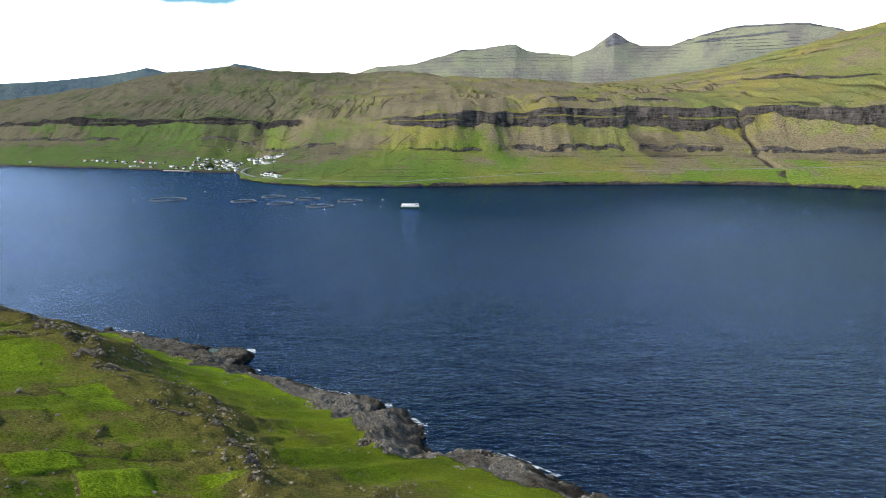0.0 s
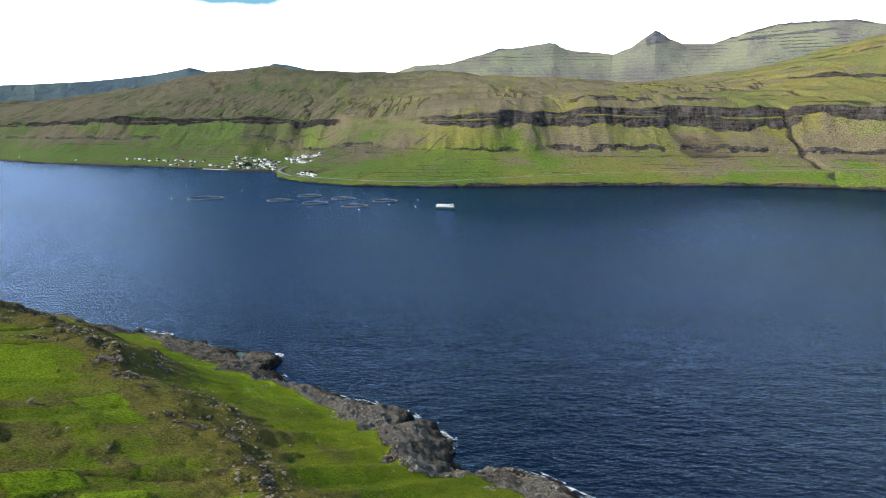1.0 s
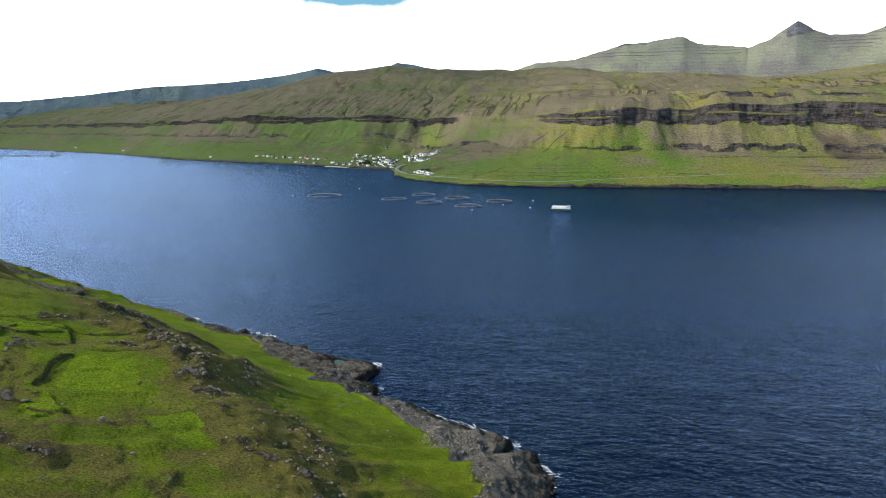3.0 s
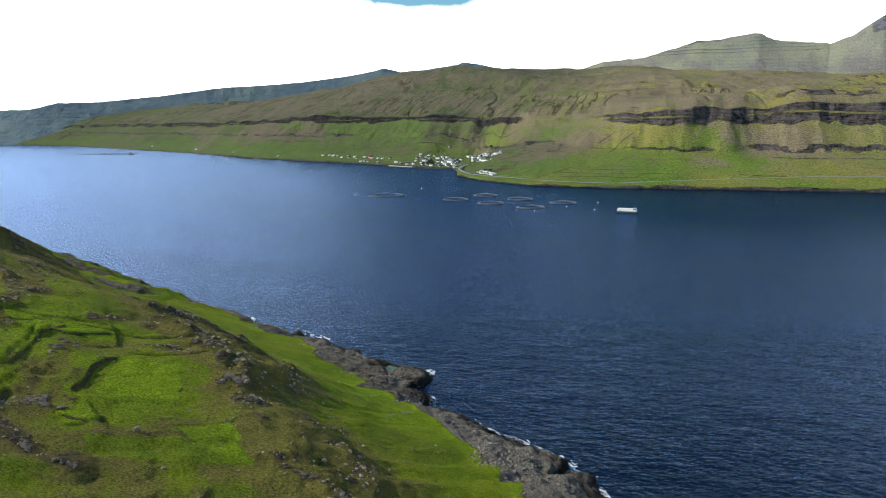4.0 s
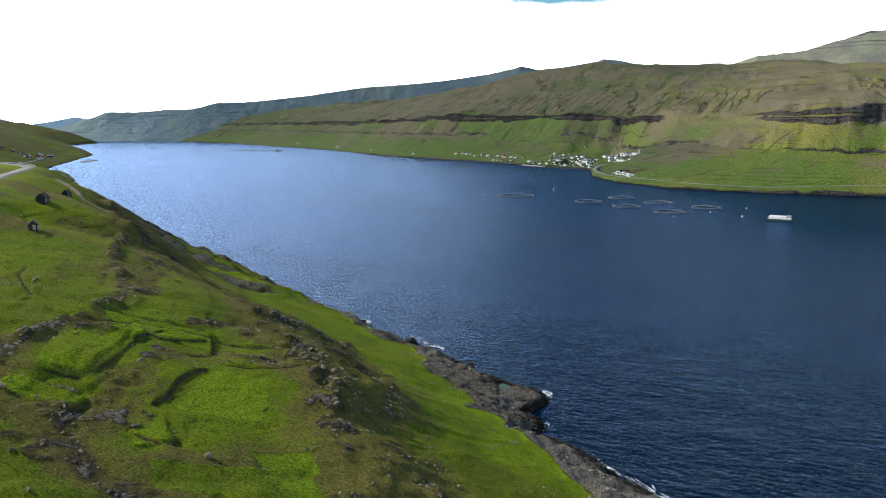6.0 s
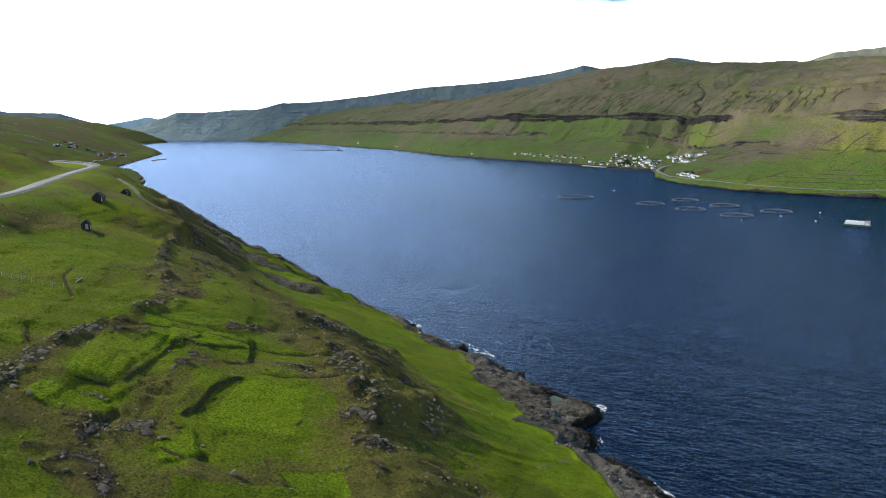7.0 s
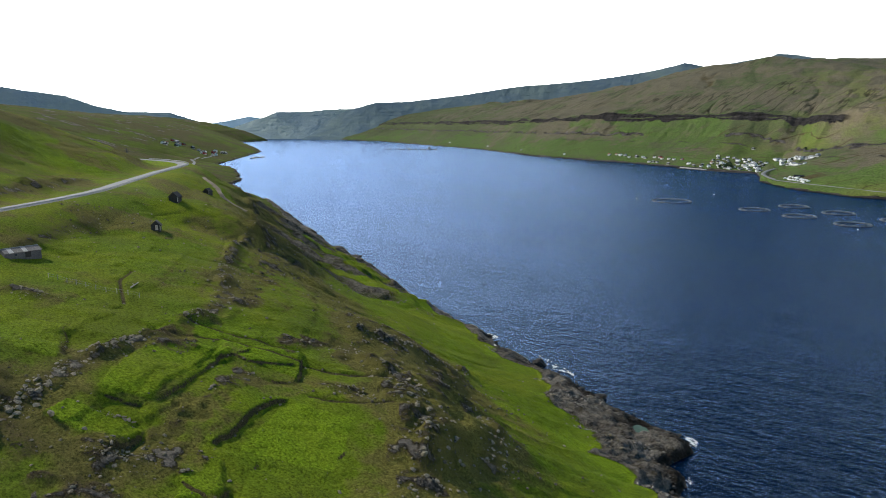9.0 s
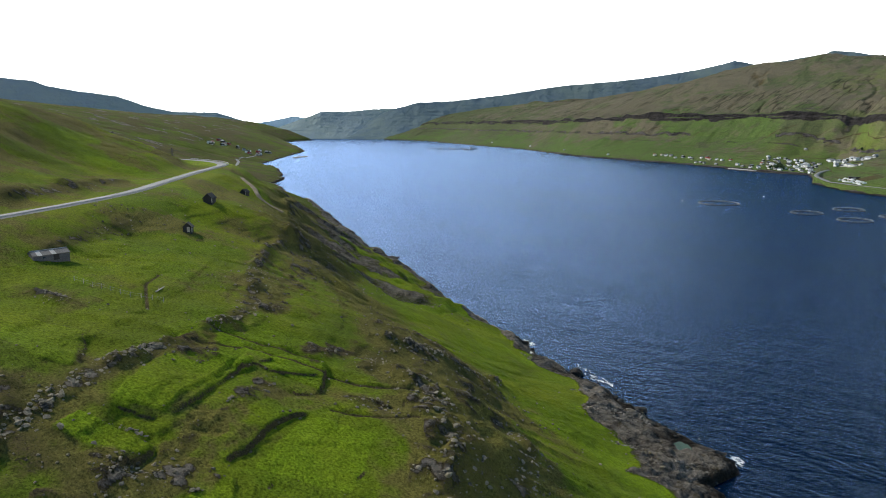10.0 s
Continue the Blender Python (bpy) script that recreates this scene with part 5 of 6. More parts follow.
def village():
    rng = random.Random(5)
    made = {}
    taken = []

    def put(kind, x, y, turn):
        z = far_z(x, y)
        m = pose(x, y, z + 0.3, 0, 0, turn) @ Matrix.Diagonal((0.85, 0.85, 0.72, 1))
        if kind in made:
            copy_thing(made[kind], m)
        else:
            w, l, h, wall, roof, label, storeys = KINDS[kind]
            made[kind] = house(w, l, h, wall, roof, label, "houses of the far village", storeys=storeys)
            made[kind].matrix_basis = m
        taken.append((x, y))

    def scatter(count, xs, ds, kinds, gap):
        tries = 0
        while count and tries < 600:
            tries += 1
            x = rng.uniform(*xs)
            y = float(far_shore(np.array([x]))[0]) + rng.uniform(*ds)
            if all(math.hypot(x - p, y - q) > gap for p, q in taken):
                put(rng.choice(kinds), x, y, rng.choice((62, 152, 70, 160, 40)))
                count -= 1

    for k in range(14):  # a row above the water
        x = -945 + 19.5 * k + rng.uniform(-5, 5)
        put(rng.choice((0, 0, 1, 2, 5, 4, 3)), x, float(far_shore(np.array([x]))[0]) + rng.uniform(36, 46), 63 + rng.uniform(-6, 6))
    scatter(4, (-800, -700), (10, 15), (0, 3, 2), 14)
    scatter(18, (-665, -462), (9, 24), (0, 0, 1, 3, 3, 2), 10.5)
    scatter(34, (-612, -480), (26, 92), (0, 0, 1, 1, 0, 4, 3, 2, 6), 12)
    for start, end, count in (((-489, 1778), (-351, 1593), 14), ((-476, 1758), (-370, 1610), 8), ((-445, 1668), (-376, 1572), 9)):
        for k in range(count):  # streets up the slope
            u = (k + rng.uniform(0.1, 0.9)) / count
            put(rng.choice((6, 1, 0, 1, 0, 3, 2)), start[0] + (end[0] - start[0]) * u + rng.uniform(-5, 5), start[1] + (end[1] - start[1]) * u + rng.uniform(-5, 5), rng.choice((65, 155, 35)))
    for x, d in ((-1120, 24), (-1380, 30), (-1690, 26), (-2050, 40), (-560, 200)):
        put(rng.choice((0, 2, 3)), x, float(far_shore(np.array([x]))[0]) + d, 60)


village()


def tree(x, y, size, rng):
    t = thing("tree", "dark dense tree standing among the village houses", "tree", "trees of the far village")
    trunk = bmesh.new()
    tube(trunk, (0, 0, -0.5), (0.1, 0.1, size * 0.6), size * 0.05, 7, size * 0.02)
    for k in range(5):
        u = 1.26 * k
        tube(trunk, (0.05, 0.05, size * (0.25 + 0.06 * k)), (math.cos(u) * size * 0.3, math.sin(u) * size * 0.3, size * (0.5 + 0.07 * k)), size * 0.02, 5, size * 0.008)
    part("trunk", trunk, BARK, t)
    crown = bmesh.new()
    for _ in range(170):
        p = Vector([rng.gauss(0, 1) for _ in range(3)]).normalized() * rng.uniform(0.45, 1.0)
        q = Vector((p.x * size * 0.42, p.y * size * 0.42, size * 0.62 + p.z * size * 0.38))
        bmesh.ops.create_icosphere(crown, subdivisions=1, radius=size * rng.uniform(0.045, 0.1), matrix=Matrix.Translation(q) @ Matrix.Diagonal((1, 1, 0.6, 1)))
    for v in crown.verts:
        v.co += Vector([rng.uniform(-1, 1) for _ in range(3)]) * size * 0.02
    part("crown", crown, FOLIAGE, t)
    t.matrix_basis = pose(x, y, far_z(x, y))
    return t


tree_rng = random.Random(8)
first_tree = tree(-556, 1662, 10, tree_rng)
for x, y, s in ((-548, 1668, 1.1), (-563, 1670, 0.9), (-555, 1674, 1.2), (-570, 1664, 0.8), (-541, 1660, 0.8), (-430, 1690, 0.7), (-418, 1740, 0.7)):
    copy_thing(first_tree, pose(x, y, far_z(x, y)) @ Matrix.Scale(s, 4))


def yard():
    """White boats and tanks stored in the old quarry by the point."""
    rng = random.Random(3)
    shed = thing("shed", "low dark storage shed in the quarry yard", "shed")
    part("wall", box(bmesh.new(), 0, 0, 1.2, 16, 8, 4.4), BLACK_TAR, shed)
    part("roof", box(bmesh.new(), 0, 0, 3.6, 17, 9, 0.4, bevel=0.1), ROOF_DARK, shed)
    part("door", box(bmesh.new(), 0, -4.05, 1.4, 4, 0.12, 2.8), GREY_PAINT, shed)
    shed.matrix_basis = pose(-338, 1390, far_z(-338, 1390), 0, 0, 20)
    first = None
    for k in range(16):
        x, y = -358 + (k % 8) * 6.6 + (k // 8) * 5 + rng.uniform(-1.5, 1.5), 1392 - (k % 8) * 10.5 + (k // 8) * 7 + rng.uniform(-2, 2)
        if first is None:
            first = thing("boat", "white plastic boat laid up ashore in the yard", "boat", "boats laid up in the yard")
            hull = bmesh.new()
            prism(hull, [(-3.4, 1.6), (3.0, 1.7), (4.2, 2.0), (3.2, 0.4), (-3.2, 0.2)], -1.3, 1.3)
            bmesh.ops.bevel(hull, geom=list(hull.edges), offset=0.2, segments=2, affect="EDGES")
            part("hull", hull, WHITE_PAINT, first)
            part("cabin", box(bmesh.new(), -0.4, 0, 2.2, 2.4, 1.8, 1.5, bevel=0.2), WHITE_PAINT, first)
            part("cradle", box(bmesh.new(), 0, 0, 0.1, 4.5, 2.2, 0.5), TIMBER, first)
            first.matrix_basis = pose(x, y, far_z(x, y) + 0.2, 0, 0, 40)
        else:
            copy_thing(first, pose(x, y, far_z(x, y) + 0.2, 0, 0, rng.uniform(0, 180)))


yard()


def quay(points, z, half, mat, name, label, category, height=far_z):
    bm = bmesh.new()
    for (ax, ay), (bx, by) in zip(points[:-1], points[1:]):
        turn = math.degrees(math.atan2(by - ay, bx - ax))
        box(bm, (ax + bx) / 2, (ay + by) / 2, z / 2 - 1, math.hypot(bx - ax, by - ay) + half, half * 2, z + 2, turn, bevel=0.3)
    return tagged(part(name, bm, mat), label, category)


quay([(-668, 1694), (-640, 1680), (-600, 1660)], 1.9, 4, CONCRETE, "quay", "grey concrete harbour quay in front of the village", "quay")
quay([(-668, 1672), (-600, 1640), (-530, 1618), (-470, 1612)], 1.5, 2.2, BLACK_STONE, "breakwater", "low dark stone breakwater across the village harbour", "breakwater")
ribbon("road", FAR_ROAD, 3.2, lambda x, y, s: max(far_z(x, y), 2), ASPHALT, 7.0, "pale asphalt coast road along the far shore", "road", 0.35)

# ---- near side ----
_, road_mid, road_side = ribbon("road", ROAD, 3.5, lambda x, y, s: float(np.interp(s, *ROAD_Z)), ASPHALT, 3.0, "pale grey asphalt road curving round the hill", "road", 0.12)
ribbon("track", TRACK, 1.6, lambda x, y, s: near_z(x, y), DIRT, 2.0, "brown dirt track below the road", "track", 0.25)
ribbon("road", ROAD_LOW, 3.0, lambda x, y, s: near_z(x, y), ASPHALT, 6.0, "pale road leading down to the next village", "road", 0.4)


def guard_rail():
    rail = thing("guard_rail", "galvanised steel guard rail along the road's outer edge", "guard rail")
    s = np.arange(0, along_line(ROAD, np.array([0.0]))[1], 3.0)
    beam = bmesh.new()
    rows = []
    post = None
    for k in range(6, len(road_mid) - 30):
        p = road_mid[k] - road_side[k] * 3.9
        z = float(np.interp(s[k], *ROAD_Z)) + 0.05
        n = road_side[k]
        rows.append([beam.verts.new((p[0] + n[0] * o, p[1] + n[1] * o, z + h)) for o, h in ((0.0, 0.45), (0.07, 0.55), (0.0, 0.66), (0.07, 0.78), (0.0, 0.88), (-0.06, 0.88), (-0.06, 0.45))])
        if k % 2 == 0:
            if post is None:
                bm = bmesh.new()
                box(bm, 0, 0, 0.4, 0.14, 0.14, 0.9, bevel=0.01)
                post = part("post", bm, ZINC, rail)
                post.matrix_basis = pose(p[0], p[1], z)
            else:
                more = new("post", post.data)
                more.parent, more.matrix_basis = rail, pose(p[0], p[1], z)
    for p, q in zip(rows[:-1], rows[1:]):
        for j in range(7):
            beam.faces.new((p[j], q[j], q[(j + 1) % 7], p[(j + 1) % 7]))
    bmesh.ops.recalc_face_normals(beam, faces=beam.faces)
    part("beam", beam, ZINC, rail)


guard_rail()


def stone_hut(x, y, turn, w, l, h, label, pale_door):
    hut = thing("hut", label, "hut")
    rise = w * 0.45
    rng = random.Random(int(-x))
    body = prism(bmesh.new(), [(-w / 2 - 0.15, -1.5), (w / 2 + 0.15, -1.5), (w / 2, h), (0, h + rise), (-w / 2, h)], -l / 2, l / 2)
    bmesh.ops.subdivide_edges(body, edges=list(body.edges), cuts=3, use_grid_fill=True)
    for v in body.verts:
        v.co += Vector([rng.uniform(-0.05, 0.05) for _ in range(3)])
    part("wall", body, BLACK_TAR, hut, "dark dry-stone wall")
    top = bmesh.new()
    for sgn in (-1, 1):
        prism(top, [(0, h + rise + 0.04), (sgn * (w / 2 + 0.4), h - 0.36), (sgn * (w / 2 + 0.4), h - 0.1), (0, h + rise + 0.34)], -l / 2 - 0.3, l / 2 + 0.3)
    part("roof", top, BLACK_TAR, hut)
    part("door", box(bmesh.new(), w * 0.12, -l / 2 - 0.04, 0.9, 0.95, 0.1, 1.8), TIMBER if pale_door else BLACK_TAR, hut)
    part("gable_board", box(bmesh.new(), w / 2 + 0.1, -l / 2 - 0.06, 0.9, 0.35, 0.1, 2.0), TIMBER, hut)
    part("window", box(bmesh.new(), -w * 0.26, -l / 2 - 0.04, 1.25, 0.6, 0.1, 0.6), GLASS_DARK, hut)
    hut.matrix_basis = pose(x, y, near_z(x, y) + 0.1, 0, 0, turn)
    return hut


stone_hut(-290, 242, 40, 3.6, 4.4, 1.9, "dark stone hut with a tarred gable roof in the pasture", False)
stone_hut(-247.5, 211.6, 55, 2.9, 3.4, 1.7, "small black hut with a pale door in the pasture", True)
stone_hut(-361, 299, 30, 3.2, 4.0, 1.4, "low dark ruined hut beside the track", False)


def barn():
    b = thing("barn", "long low barn with a patched corrugated metal roof", "barn")
    part("wall", prism(bmesh.new(), [(-2.4, -1.5), (2.4, -1.5), (2.4, 2.0), (0, 3.1), (-2.4, 2.0)], -5.8, 5.8), ZINC_RUST, b, "grey metal wall sheets")
    for k in range(8):  # roof sheets, some newer than others
        for sgn in (-1, 1):
            sheet = bmesh.new()
            y0 = -5.95 + k * 1.49
            rows = []
            for j in range(13):
                y = y0 + 1.47 * j / 12
                dz = 0.05 * math.cos(j * math.pi)
                rows.append([sheet.verts.new((sgn * u, y, 3.18 - 0.46 * u + dz)) for u in (0.0, 2.75)] + [sheet.verts.new((sgn * u, y, 3.12 - 0.46 * u + dz)) for u in (2.75, 0.0)])
            for p, q in zip(rows[:-1], rows[1:]):
                for j in range(4):
                    sheet.faces.new((p[j], p[(j + 1) % 4], q[(j + 1) % 4], q[j]))
            bmesh.ops.recalc_face_normals(sheet, faces=sheet.faces)
            part("roof_sheet", sheet, ZINC if k in (1, 4) else ZINC_RUST, b)
    part("ridge_cap", tube(bmesh.new(), (0, -6, 3.22), (0, 6, 3.22), 0.14, 8), ZINC, b)
    part("door", box(bmesh.new(), 2.44, 1.5, 0.8, 0.1, 1.8, 1.9), BLACK_TAR, b)
    part("window", box(bmesh.new(), 2.44, -2.4, 1.1, 0.1, 0.8, 0.6), GLASS_DARK, b)
    b.matrix_basis = pose(-214.5, 157, near_z(-214.5, 157) - 0.1, 0, 0, 4) @ Matrix.Diagonal((0.85, 0.78, 0.8, 1))


barn()


def pylon(x, y, tall):
    p = thing("pylon", "slim dark lattice power pylon on the moor", "pylon", "power pylons")
    legs = bmesh.new()
    for sx in (-1, 1):
        for sy in (-1, 1):
            tube(legs, (sx * 1.6, sy * 1.6, -1), (sx * 0.25, sy * 0.25, tall), 0.14, 4)
    part("leg_frame", legs, ZINC_RUST, p)
    for k in range(7):
        z0, z1 = tall * k / 7, tall * (k + 1) / 7
        w0, w1 = 1.6 - 1.35 * k / 7, 1.6 - 1.35 * (k + 1) / 7
        brace = bmesh.new()
        for sx, sy, ex, ey in ((-1, -1, 1, -1), (1, -1, 1, 1), (1, 1, -1, 1), (-1, 1, -1, -1)):
            tube(brace, (sx * w0, sy * w0, z0), (ex * w1, ey * w1, z1), 0.08, 4)
        part("brace", brace, ZINC_RUST, p)
    for z in (tall * 0.78, tall * 0.9):
        arm = part("crossarm", tube(bmesh.new(), (-3.2, 0, z), (3.2, 0, z), 0.14, 4), ZINC_RUST, p)
        for s in (-3, 0, 3):
            part("insulator", tube(bmesh.new(), (s, 0, z - 1.2), (s, 0, z), 0.12, 6), GLASS_DARK, arm)
    p.matrix_basis = pose(x, y, near_z(x, y), 0, 0, 30)


pylon(-895, 448, 22)
pylon(-922, 515, 20)
pylon(-1240, 560, 22)


# ---- stones ----
def stone_row(name, label, category, line, count, sizes, spread, seed, mat=STONE, shapes=9):
    """A ridge or wall of separate stones along a line."""
    rng = random.Random(seed)
    ridge = thing(name, label, category)
    meshes = [rock_mesh(rng, mat) for _ in range(shapes)]
    pts = np.array(line, float)
    total = float(np.hypot(*np.diff(pts, axis=0).T).sum())
    for k in range(count):
        q, _ = along_line(line, np.array([rng.uniform(0, total)]))
        x, y = q[0, 0] + rng.gauss(0, spread), q[0, 1] + rng.gauss(0, spread)
        size = sizes[0] * 0.6 + (sizes[1] * 1.1 - sizes[0] * 0.6) * rng.random() ** 2.4
        ob = new("stone", rng.choice(meshes))
        ob.parent = ridge
        ob.matrix_basis = pose(x, y, near_z(x, y) - size * 0.22, rng.uniform(-25, 25), rng.uniform(-25, 25), rng.uniform(0, 360)) @ Matrix.Diagonal((size * rng.uniform(0.8, 1.3), size, size * rng.uniform(0.6, 0.95), 1))
    return ridge


stone_row("rubble_wall", "tumbled wall of grey lichened field stones", "stone wall", OUTCROPS[0][0], 260, (0.22, 0.85), 1.15, 1)
stone_row("rock_outcrop", "jagged grey rock outcrop standing out of the grass", "rock outcrop", OUTCROPS[1][0][:6], 130, (0.22, 0.85), 2.0, 2)
stone_row("rock_outcrop", "broken grey rocks along the brow of the slope", "rock outcrop", OUTCROPS[2][0], 190, (0.2, 1.0), 3.4, 3)
stone_row("stone_heap", "heap of grey stones cleared from the plots", "stone heap", OUTCROPS[3][0], 110, (0.15, 0.55), 2.3, 4)
stone_row("rock_outcrop", "weathered rocks on the lower brow above the beach", "rock outcrop", OUTCROPS[5][0], 150, (0.2, 0.8), 3.2, 5)
stone_row("stone_heap", "dark stones of a fallen fold in the pasture", "stone heap", OUTCROPS[6][0], 40, (0.3, 0.8), 1.3, 6)
stone_row("rock_outcrop", "grey broken rocks on the steep slope above the shore", "rock outcrop", OUTCROPS[10][0], 120, (0.2, 0.8), 2.2, 7)
stone_row("rock_outcrop", "dark rocks along the bluff over the coast", "rock outcrop", OUTCROPS[11][0], 110, (0.25, 0.9), 2.2, 8)
stone_row("stone_heap", "pale stones heaped at the corner of a plot", "stone heap", OUTCROPS[12][0], 60, (0.2, 0.6), 1.7, 9)
stone_row("stone_heap", "loose pale stones on worn ground by the brow", "stone heap", OUTCROPS[13][0], 60, (0.15, 0.5), 2.2, 10)
stone_row("rock_outcrop", "weathered rocks where the dry field breaks away", "rock outcrop", OUTCROPS[14][0], 90, (0.2, 0.8), 2.4, 14)
stone_row("stone_row", "short row of grey stones along a plot edge", "stone wall", [(-128.6, 138), (-127.8, 140.8), (-124.5, 143.8)], 40, (0.15, 0.5), 0.4, 15)
stone_row("stone_row", "low fallen dry-stone wall near the beach", "stone wall", [(-76, 229), (-74.5, 238), (-73, 246)], 60, (0.2, 0.55), 0.6, 16)


def boulder(x, y, size, seed, label):
    rng = random.Random(seed)
    ob = tagged(new("boulder", rock_mesh(rng, STONE, "boulder", 2)), label, "boulder")
    ob.matrix_basis = pose(x, y, near_z(x, y) + size * 0.35, 8, 5, 40) @ Matrix.Diagonal((size, size * 0.9, size * 0.8, 1))


boulder(-94.3, 148, 0.95, 11, "single grey boulder lying in the grass")
boulder(-128, 132, 0.8, 12, "grey boulder beside the rubble wall")
boulder(-64, 168, 0.7, 13, "grey boulder on the shore slope")


def scattered_stones():
    rng = random.Random(21)
    many = 46000
    a = np.array([rng.uniform(15, 330) for _ in range(many)])
    d = np.array([rng.uniform(26, 178) for _ in range(many)])
    b = d + near_shore(a)
    x, y = NEAR_O[0] + a * NEAR_A[0] + b * NEAR_B[0], NEAR_O[1] + a * NEAR_A[1] + b * NEAR_B[1]
    z, marks = near_surface(x[None], y[None])
    chance = np.clip(marks["rock"][0] * 1.6 - 0.12, 0, 1) + 0.05 * np.clip(marks["heath"][0], 0, 1) + 0.34 * marks["soil_shade"][0] + 0.016
    out = [(x[k], y[k], z[0, k], 0.10 + 0.58 * rng.random() ** 3.5) for k in range(many) if rng.random() < chance[k]]
    rock_field("loose_stones", out, STONE, 22, "loose grey stones strewn over the turf", "stones")


def shore_stones():
    rng = random.Random(31)
    many = 22000
    a = np.array([rng.uniform(0, 400) for _ in range(many)])
    d = np.interp(a, *ROCK_WIDTH) * np.array([rng.random() for _ in range(many)]) * 1.05
    b = d + near_shore(a)
    x, y = NEAR_O[0] + a * NEAR_A[0] + b * NEAR_B[0], NEAR_O[1] + a * NEAR_A[1] + b * NEAR_B[1]
    z, marks = near_surface(x[None], y[None])
    keep = fbm(x, y, 14, 3, 71)
    out = [(x[k], y[k], z[0, k], 0.14 + 0.55 * rng.random() ** 3) for k in range(many) if z[0, k] > 0.5 and keep[k] > 0.5 - 0.85 * marks["pebble"][0, k]]
    rock_field("shore_stones", out, SHORE_STONE, 32, "grey stones and broken rock on the shore", "stones")
    crags = []
    for k in range(420):
        aa = rng.uniform(0, 460)
        dd = rng.uniform(-4.0, 5.0)
        bb = dd + float(near_shore(np.array([aa]))[0])
        xx, yy = NEAR_O[0] + aa * NEAR_A[0] + bb * NEAR_B[0], NEAR_O[1] + aa * NEAR_A[1] + bb * NEAR_B[1]
        crags.append((xx, yy, max(near_z(xx, yy), -0.6), 0.35 + 1.0 * rng.random() ** 2))
    rock_field("shore_crags", crags, BLACK_STONE, 33, "dark wet crags along the waterline", "rocks")


def sea_stack(x, y, size, tall, seed):
    bm = rock_points(random.Random(seed), 3)
    for v in bm.verts:
        n = noise.fractal(v.co * 2.2, 1.0, 2.0, 4)
        v.co = Vector((v.co.x * size, v.co.y * size * 0.8, v.co.z * tall)) * (1 + 0.25 * n)
    ob = tagged(part("stack_rock", bm, BLACK_STONE), "black rock stack standing at the water's edge", "rock")
    ob.matrix_basis = pose(x, y, 0.6, 0, 0, 30)


def foam():
    """Surf where the swell meets the rocks."""
    rng = random.Random(41)
    bm = bmesh.new()
    spots = [(178, -1.6, 4, 34, 1.0), (252, -5, 8, 26, 1.5), (262, -8, 12, 14, 1.2), (102, -0.8, 14, 90, 1.0), (122, -0.8, 8, 44, 1.0), (70, -0.8, 8, 40, 0.9), (86, -1.6, 4, 36, 1.3), (36, -0.8, 9, 44, 0.9),
             (20, -0.8, 6, 30, 1.0), (306, -1.2, 8, 30, 1.2), (345, -1.2, 12, 36, 1.2), (156, -1, 4, 14, 0.8)]
    for a0, d0, length, count, big in spots:
        for _ in range(count):
            a = a0 + rng.gauss(0, length * 0.4)
            d = d0 + rng.gauss(0, 0.8)
            b = d + float(near_shore(np.array([a]))[0])
            x, y = NEAR_O[0] + a * NEAR_A[0] + b * NEAR_B[0], NEAR_O[1] + a * NEAR_A[1] + b * NEAR_B[1]
            turn, long, wide = rng.uniform(-0.5, 0.5) + 2.6, big * (0.2 + 1.5 * rng.random() ** 2), big * rng.uniform(0.06, 0.26)
            ring = []
            for k in range(9):
                u = 2 * math.pi * k / 9
                r = rng.uniform(0.6, 1.2)
                px, py = long * r * math.cos(u), wide * r * math.sin(u)
                ring.append(bm.verts.new((x + px * math.cos(turn) - py * math.sin(turn), y + px * math.sin(turn) + py * math.cos(turn), 0.07 + rng.uniform(0, 0.05))))
            bm.faces.new(ring)
    tagged(part("surf_foam", bm, FOAM), "white surf foam along the rocks", "foam", kind="stuff")


def tide_pool(x, y, long, wide, turn, seed, label):
    rng = random.Random(seed)
    bm = bmesh.new()
    bm.faces.new([bm.verts.new((long * rng.uniform(0.8, 1.15) * math.cos(2 * math.pi * k / 18), wide * rng.uniform(0.8, 1.15) * math.sin(2 * math.pi * k / 18), 0)) for k in range(18)])
    ob = tagged(part("tide_pool", bm, POOL), label, "tide pool")
    level = sorted(near_z(x + u, y + v) for u in (-2, 0, 2) for v in (-2, 0, 2))[3]
    ob.matrix_basis = pose(x, y, level + 0.05, 0, 0, turn)


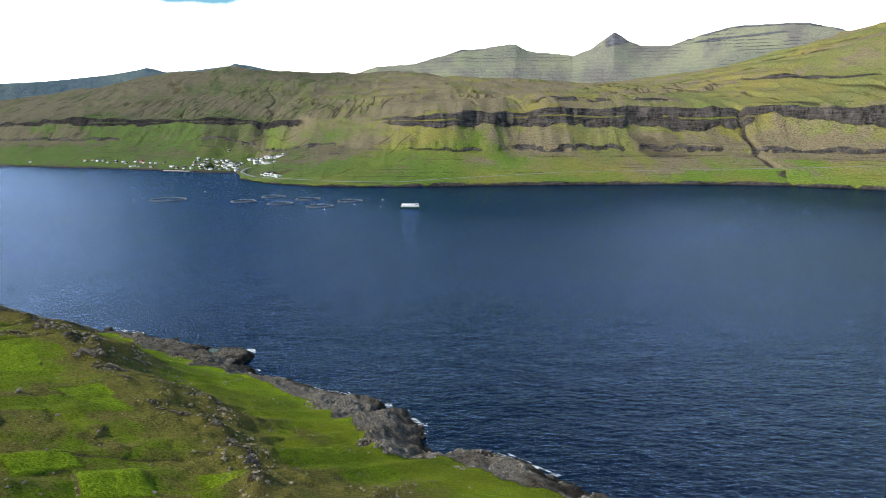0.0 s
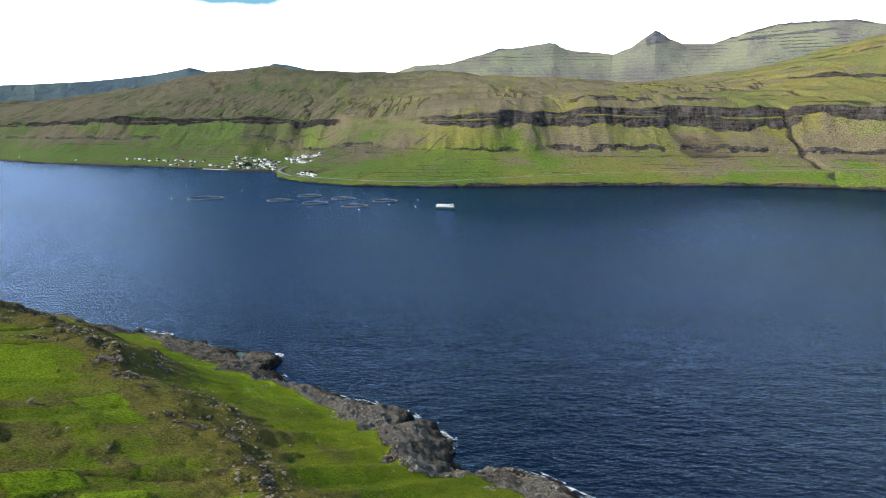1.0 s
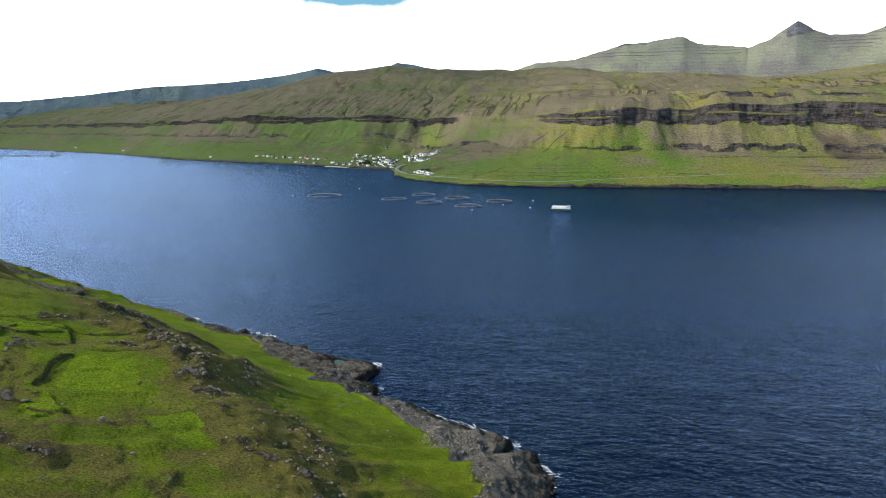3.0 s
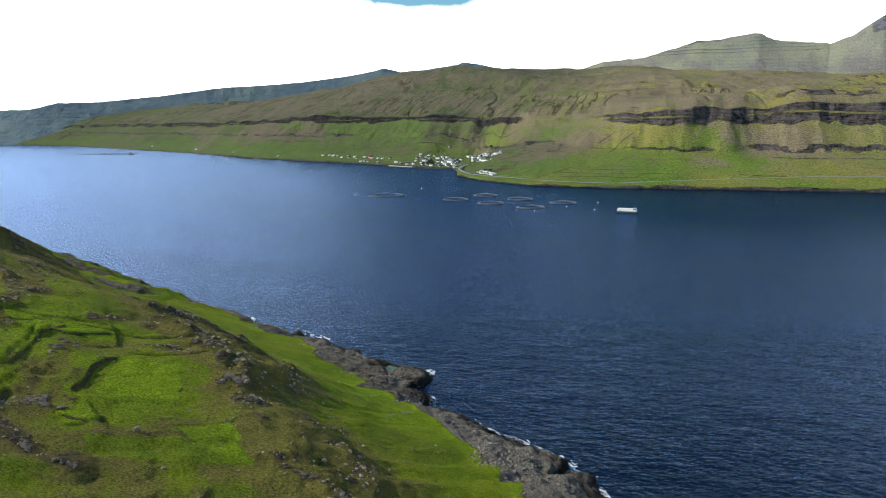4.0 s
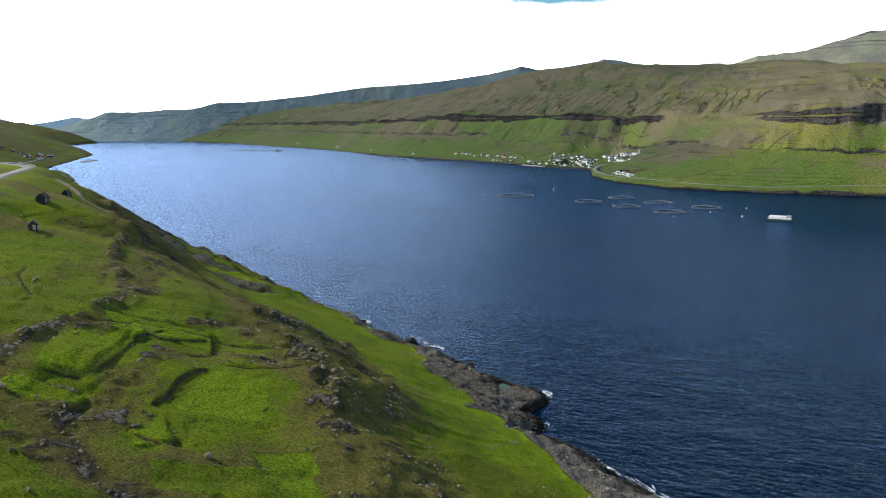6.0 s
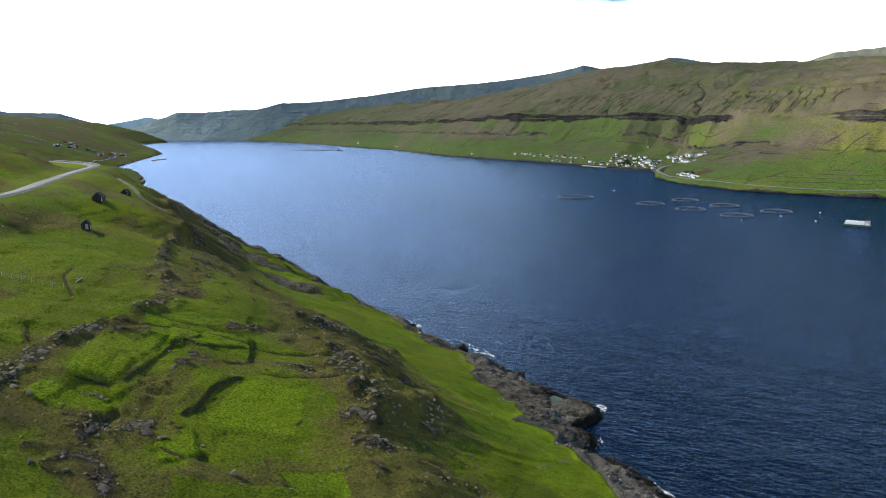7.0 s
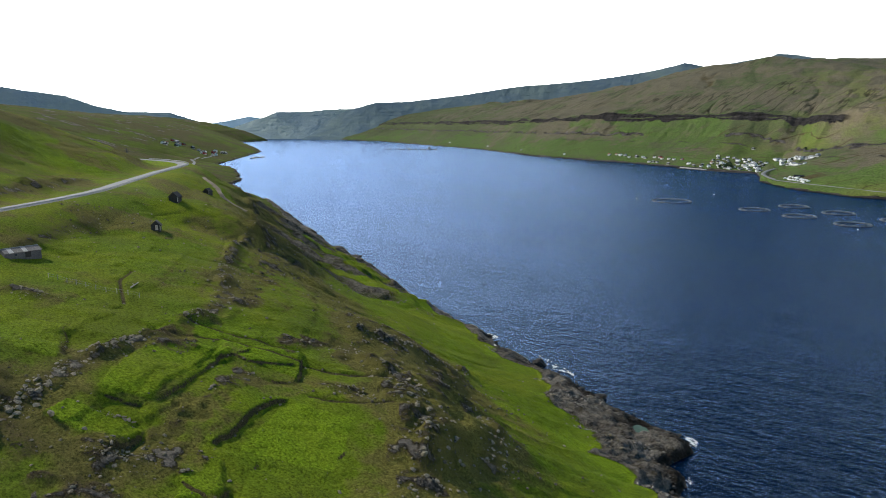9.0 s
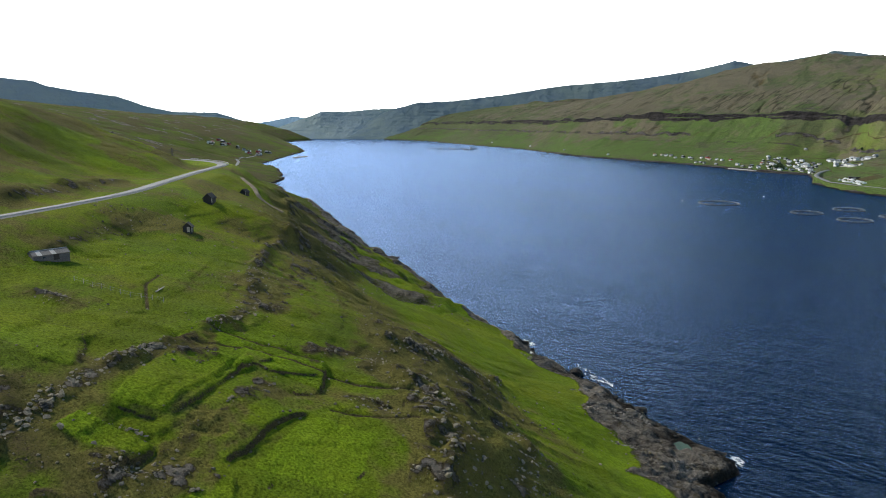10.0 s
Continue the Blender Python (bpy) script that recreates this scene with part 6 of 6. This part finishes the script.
scattered_stones()
shore_stones()
sea_stack(-166, 337, 3.2, 3.4, 51)
sea_stack(-94, 305, 4.5, 2.6, 52)
sea_stack(-128, 321, 2.2, 2.0, 53)
sea_stack(-404, 444, 8.0, 3.0, 54)
foam()
tide_pool(-191, 336, 4.5, 1.8, 150, 61, "green tide pool held in the shore rock")
tide_pool(-101, 298, 5.0, 3.2, 120, 62, "murky tide pool on the rock shelf")


def driftwood():
    bm = bmesh.new()
    tube(bm, (-2.4, 0, 0.2), (2.4, 0.2, 0.3), 0.2, 8, 0.15)
    tube(bm, (-0.4, 0, 0.3), (0.6, 0.9, 0.5), 0.08, 6, 0.04)
    ob = tagged(part("log", bm, TIMBER), "pale weathered log lying in the grass", "log")
    ob.matrix_basis = pose(-185.7, 174, near_z(-185.7, 174), 0, 0, 130)


driftwood()


def fence(line, gap):
    f = thing("fence", "low wire fence on weathered wooden posts", "fence")
    total = along_line(line, np.array([0.0]))[1]
    s = np.arange(0, total, gap)
    q, _ = along_line(line, s)
    tops = []
    for x, y in q:
        z = near_z(x, y)
        part("post", tube(bmesh.new(), (x, y, z - 0.2), (x, y, z + 1.25), 0.09, 6), TIMBER, f)
        tops.append((x, y, z))
    for h in (0.5, 1.1):
        for p, r in zip(tops[:-1], tops[1:]):
            part("wire", tube(bmesh.new(), (p[0], p[1], p[2] + h), (r[0], r[1], r[2] + h), 0.02, 3), ZINC, f)


fence([(-196, 157), (-182, 166), (-177, 172)], 2.6)


# ---- next village along the near shore ----
def near_village():
    rng = random.Random(9)
    made = {}
    for k in range(26):
        a, d = rng.uniform(2010, 2200), rng.uniform(45, 190)
        b = d + float(near_shore(np.array([a]))[0])
        x, y = NEAR_O[0] + a * NEAR_A[0] + b * NEAR_B[0], NEAR_O[1] + a * NEAR_A[1] + b * NEAR_B[1]
        m = pose(x, y, near_z(x, y) + 0.4, 0, 0, rng.choice((30, 120, 40)))
        kind = rng.choice((0, 2, 3, 3, 4, 5))
        if kind in made:
            copy_thing(made[kind], m)
        else:
            w, l, h, wall, roof, label, storeys = KINDS[kind]
            made[kind] = house(w, l, h, wall, roof, label.replace("in the far village", "in the next village"), "houses of the next village", storeys=storeys)
            made[kind].matrix_basis = m


near_village()
quay([(-1760, 1262), (-1790, 1290), (-1812, 1335)], 2.2, 5, CONCRETE, "pier", "pale concrete pier of the next village", "pier")
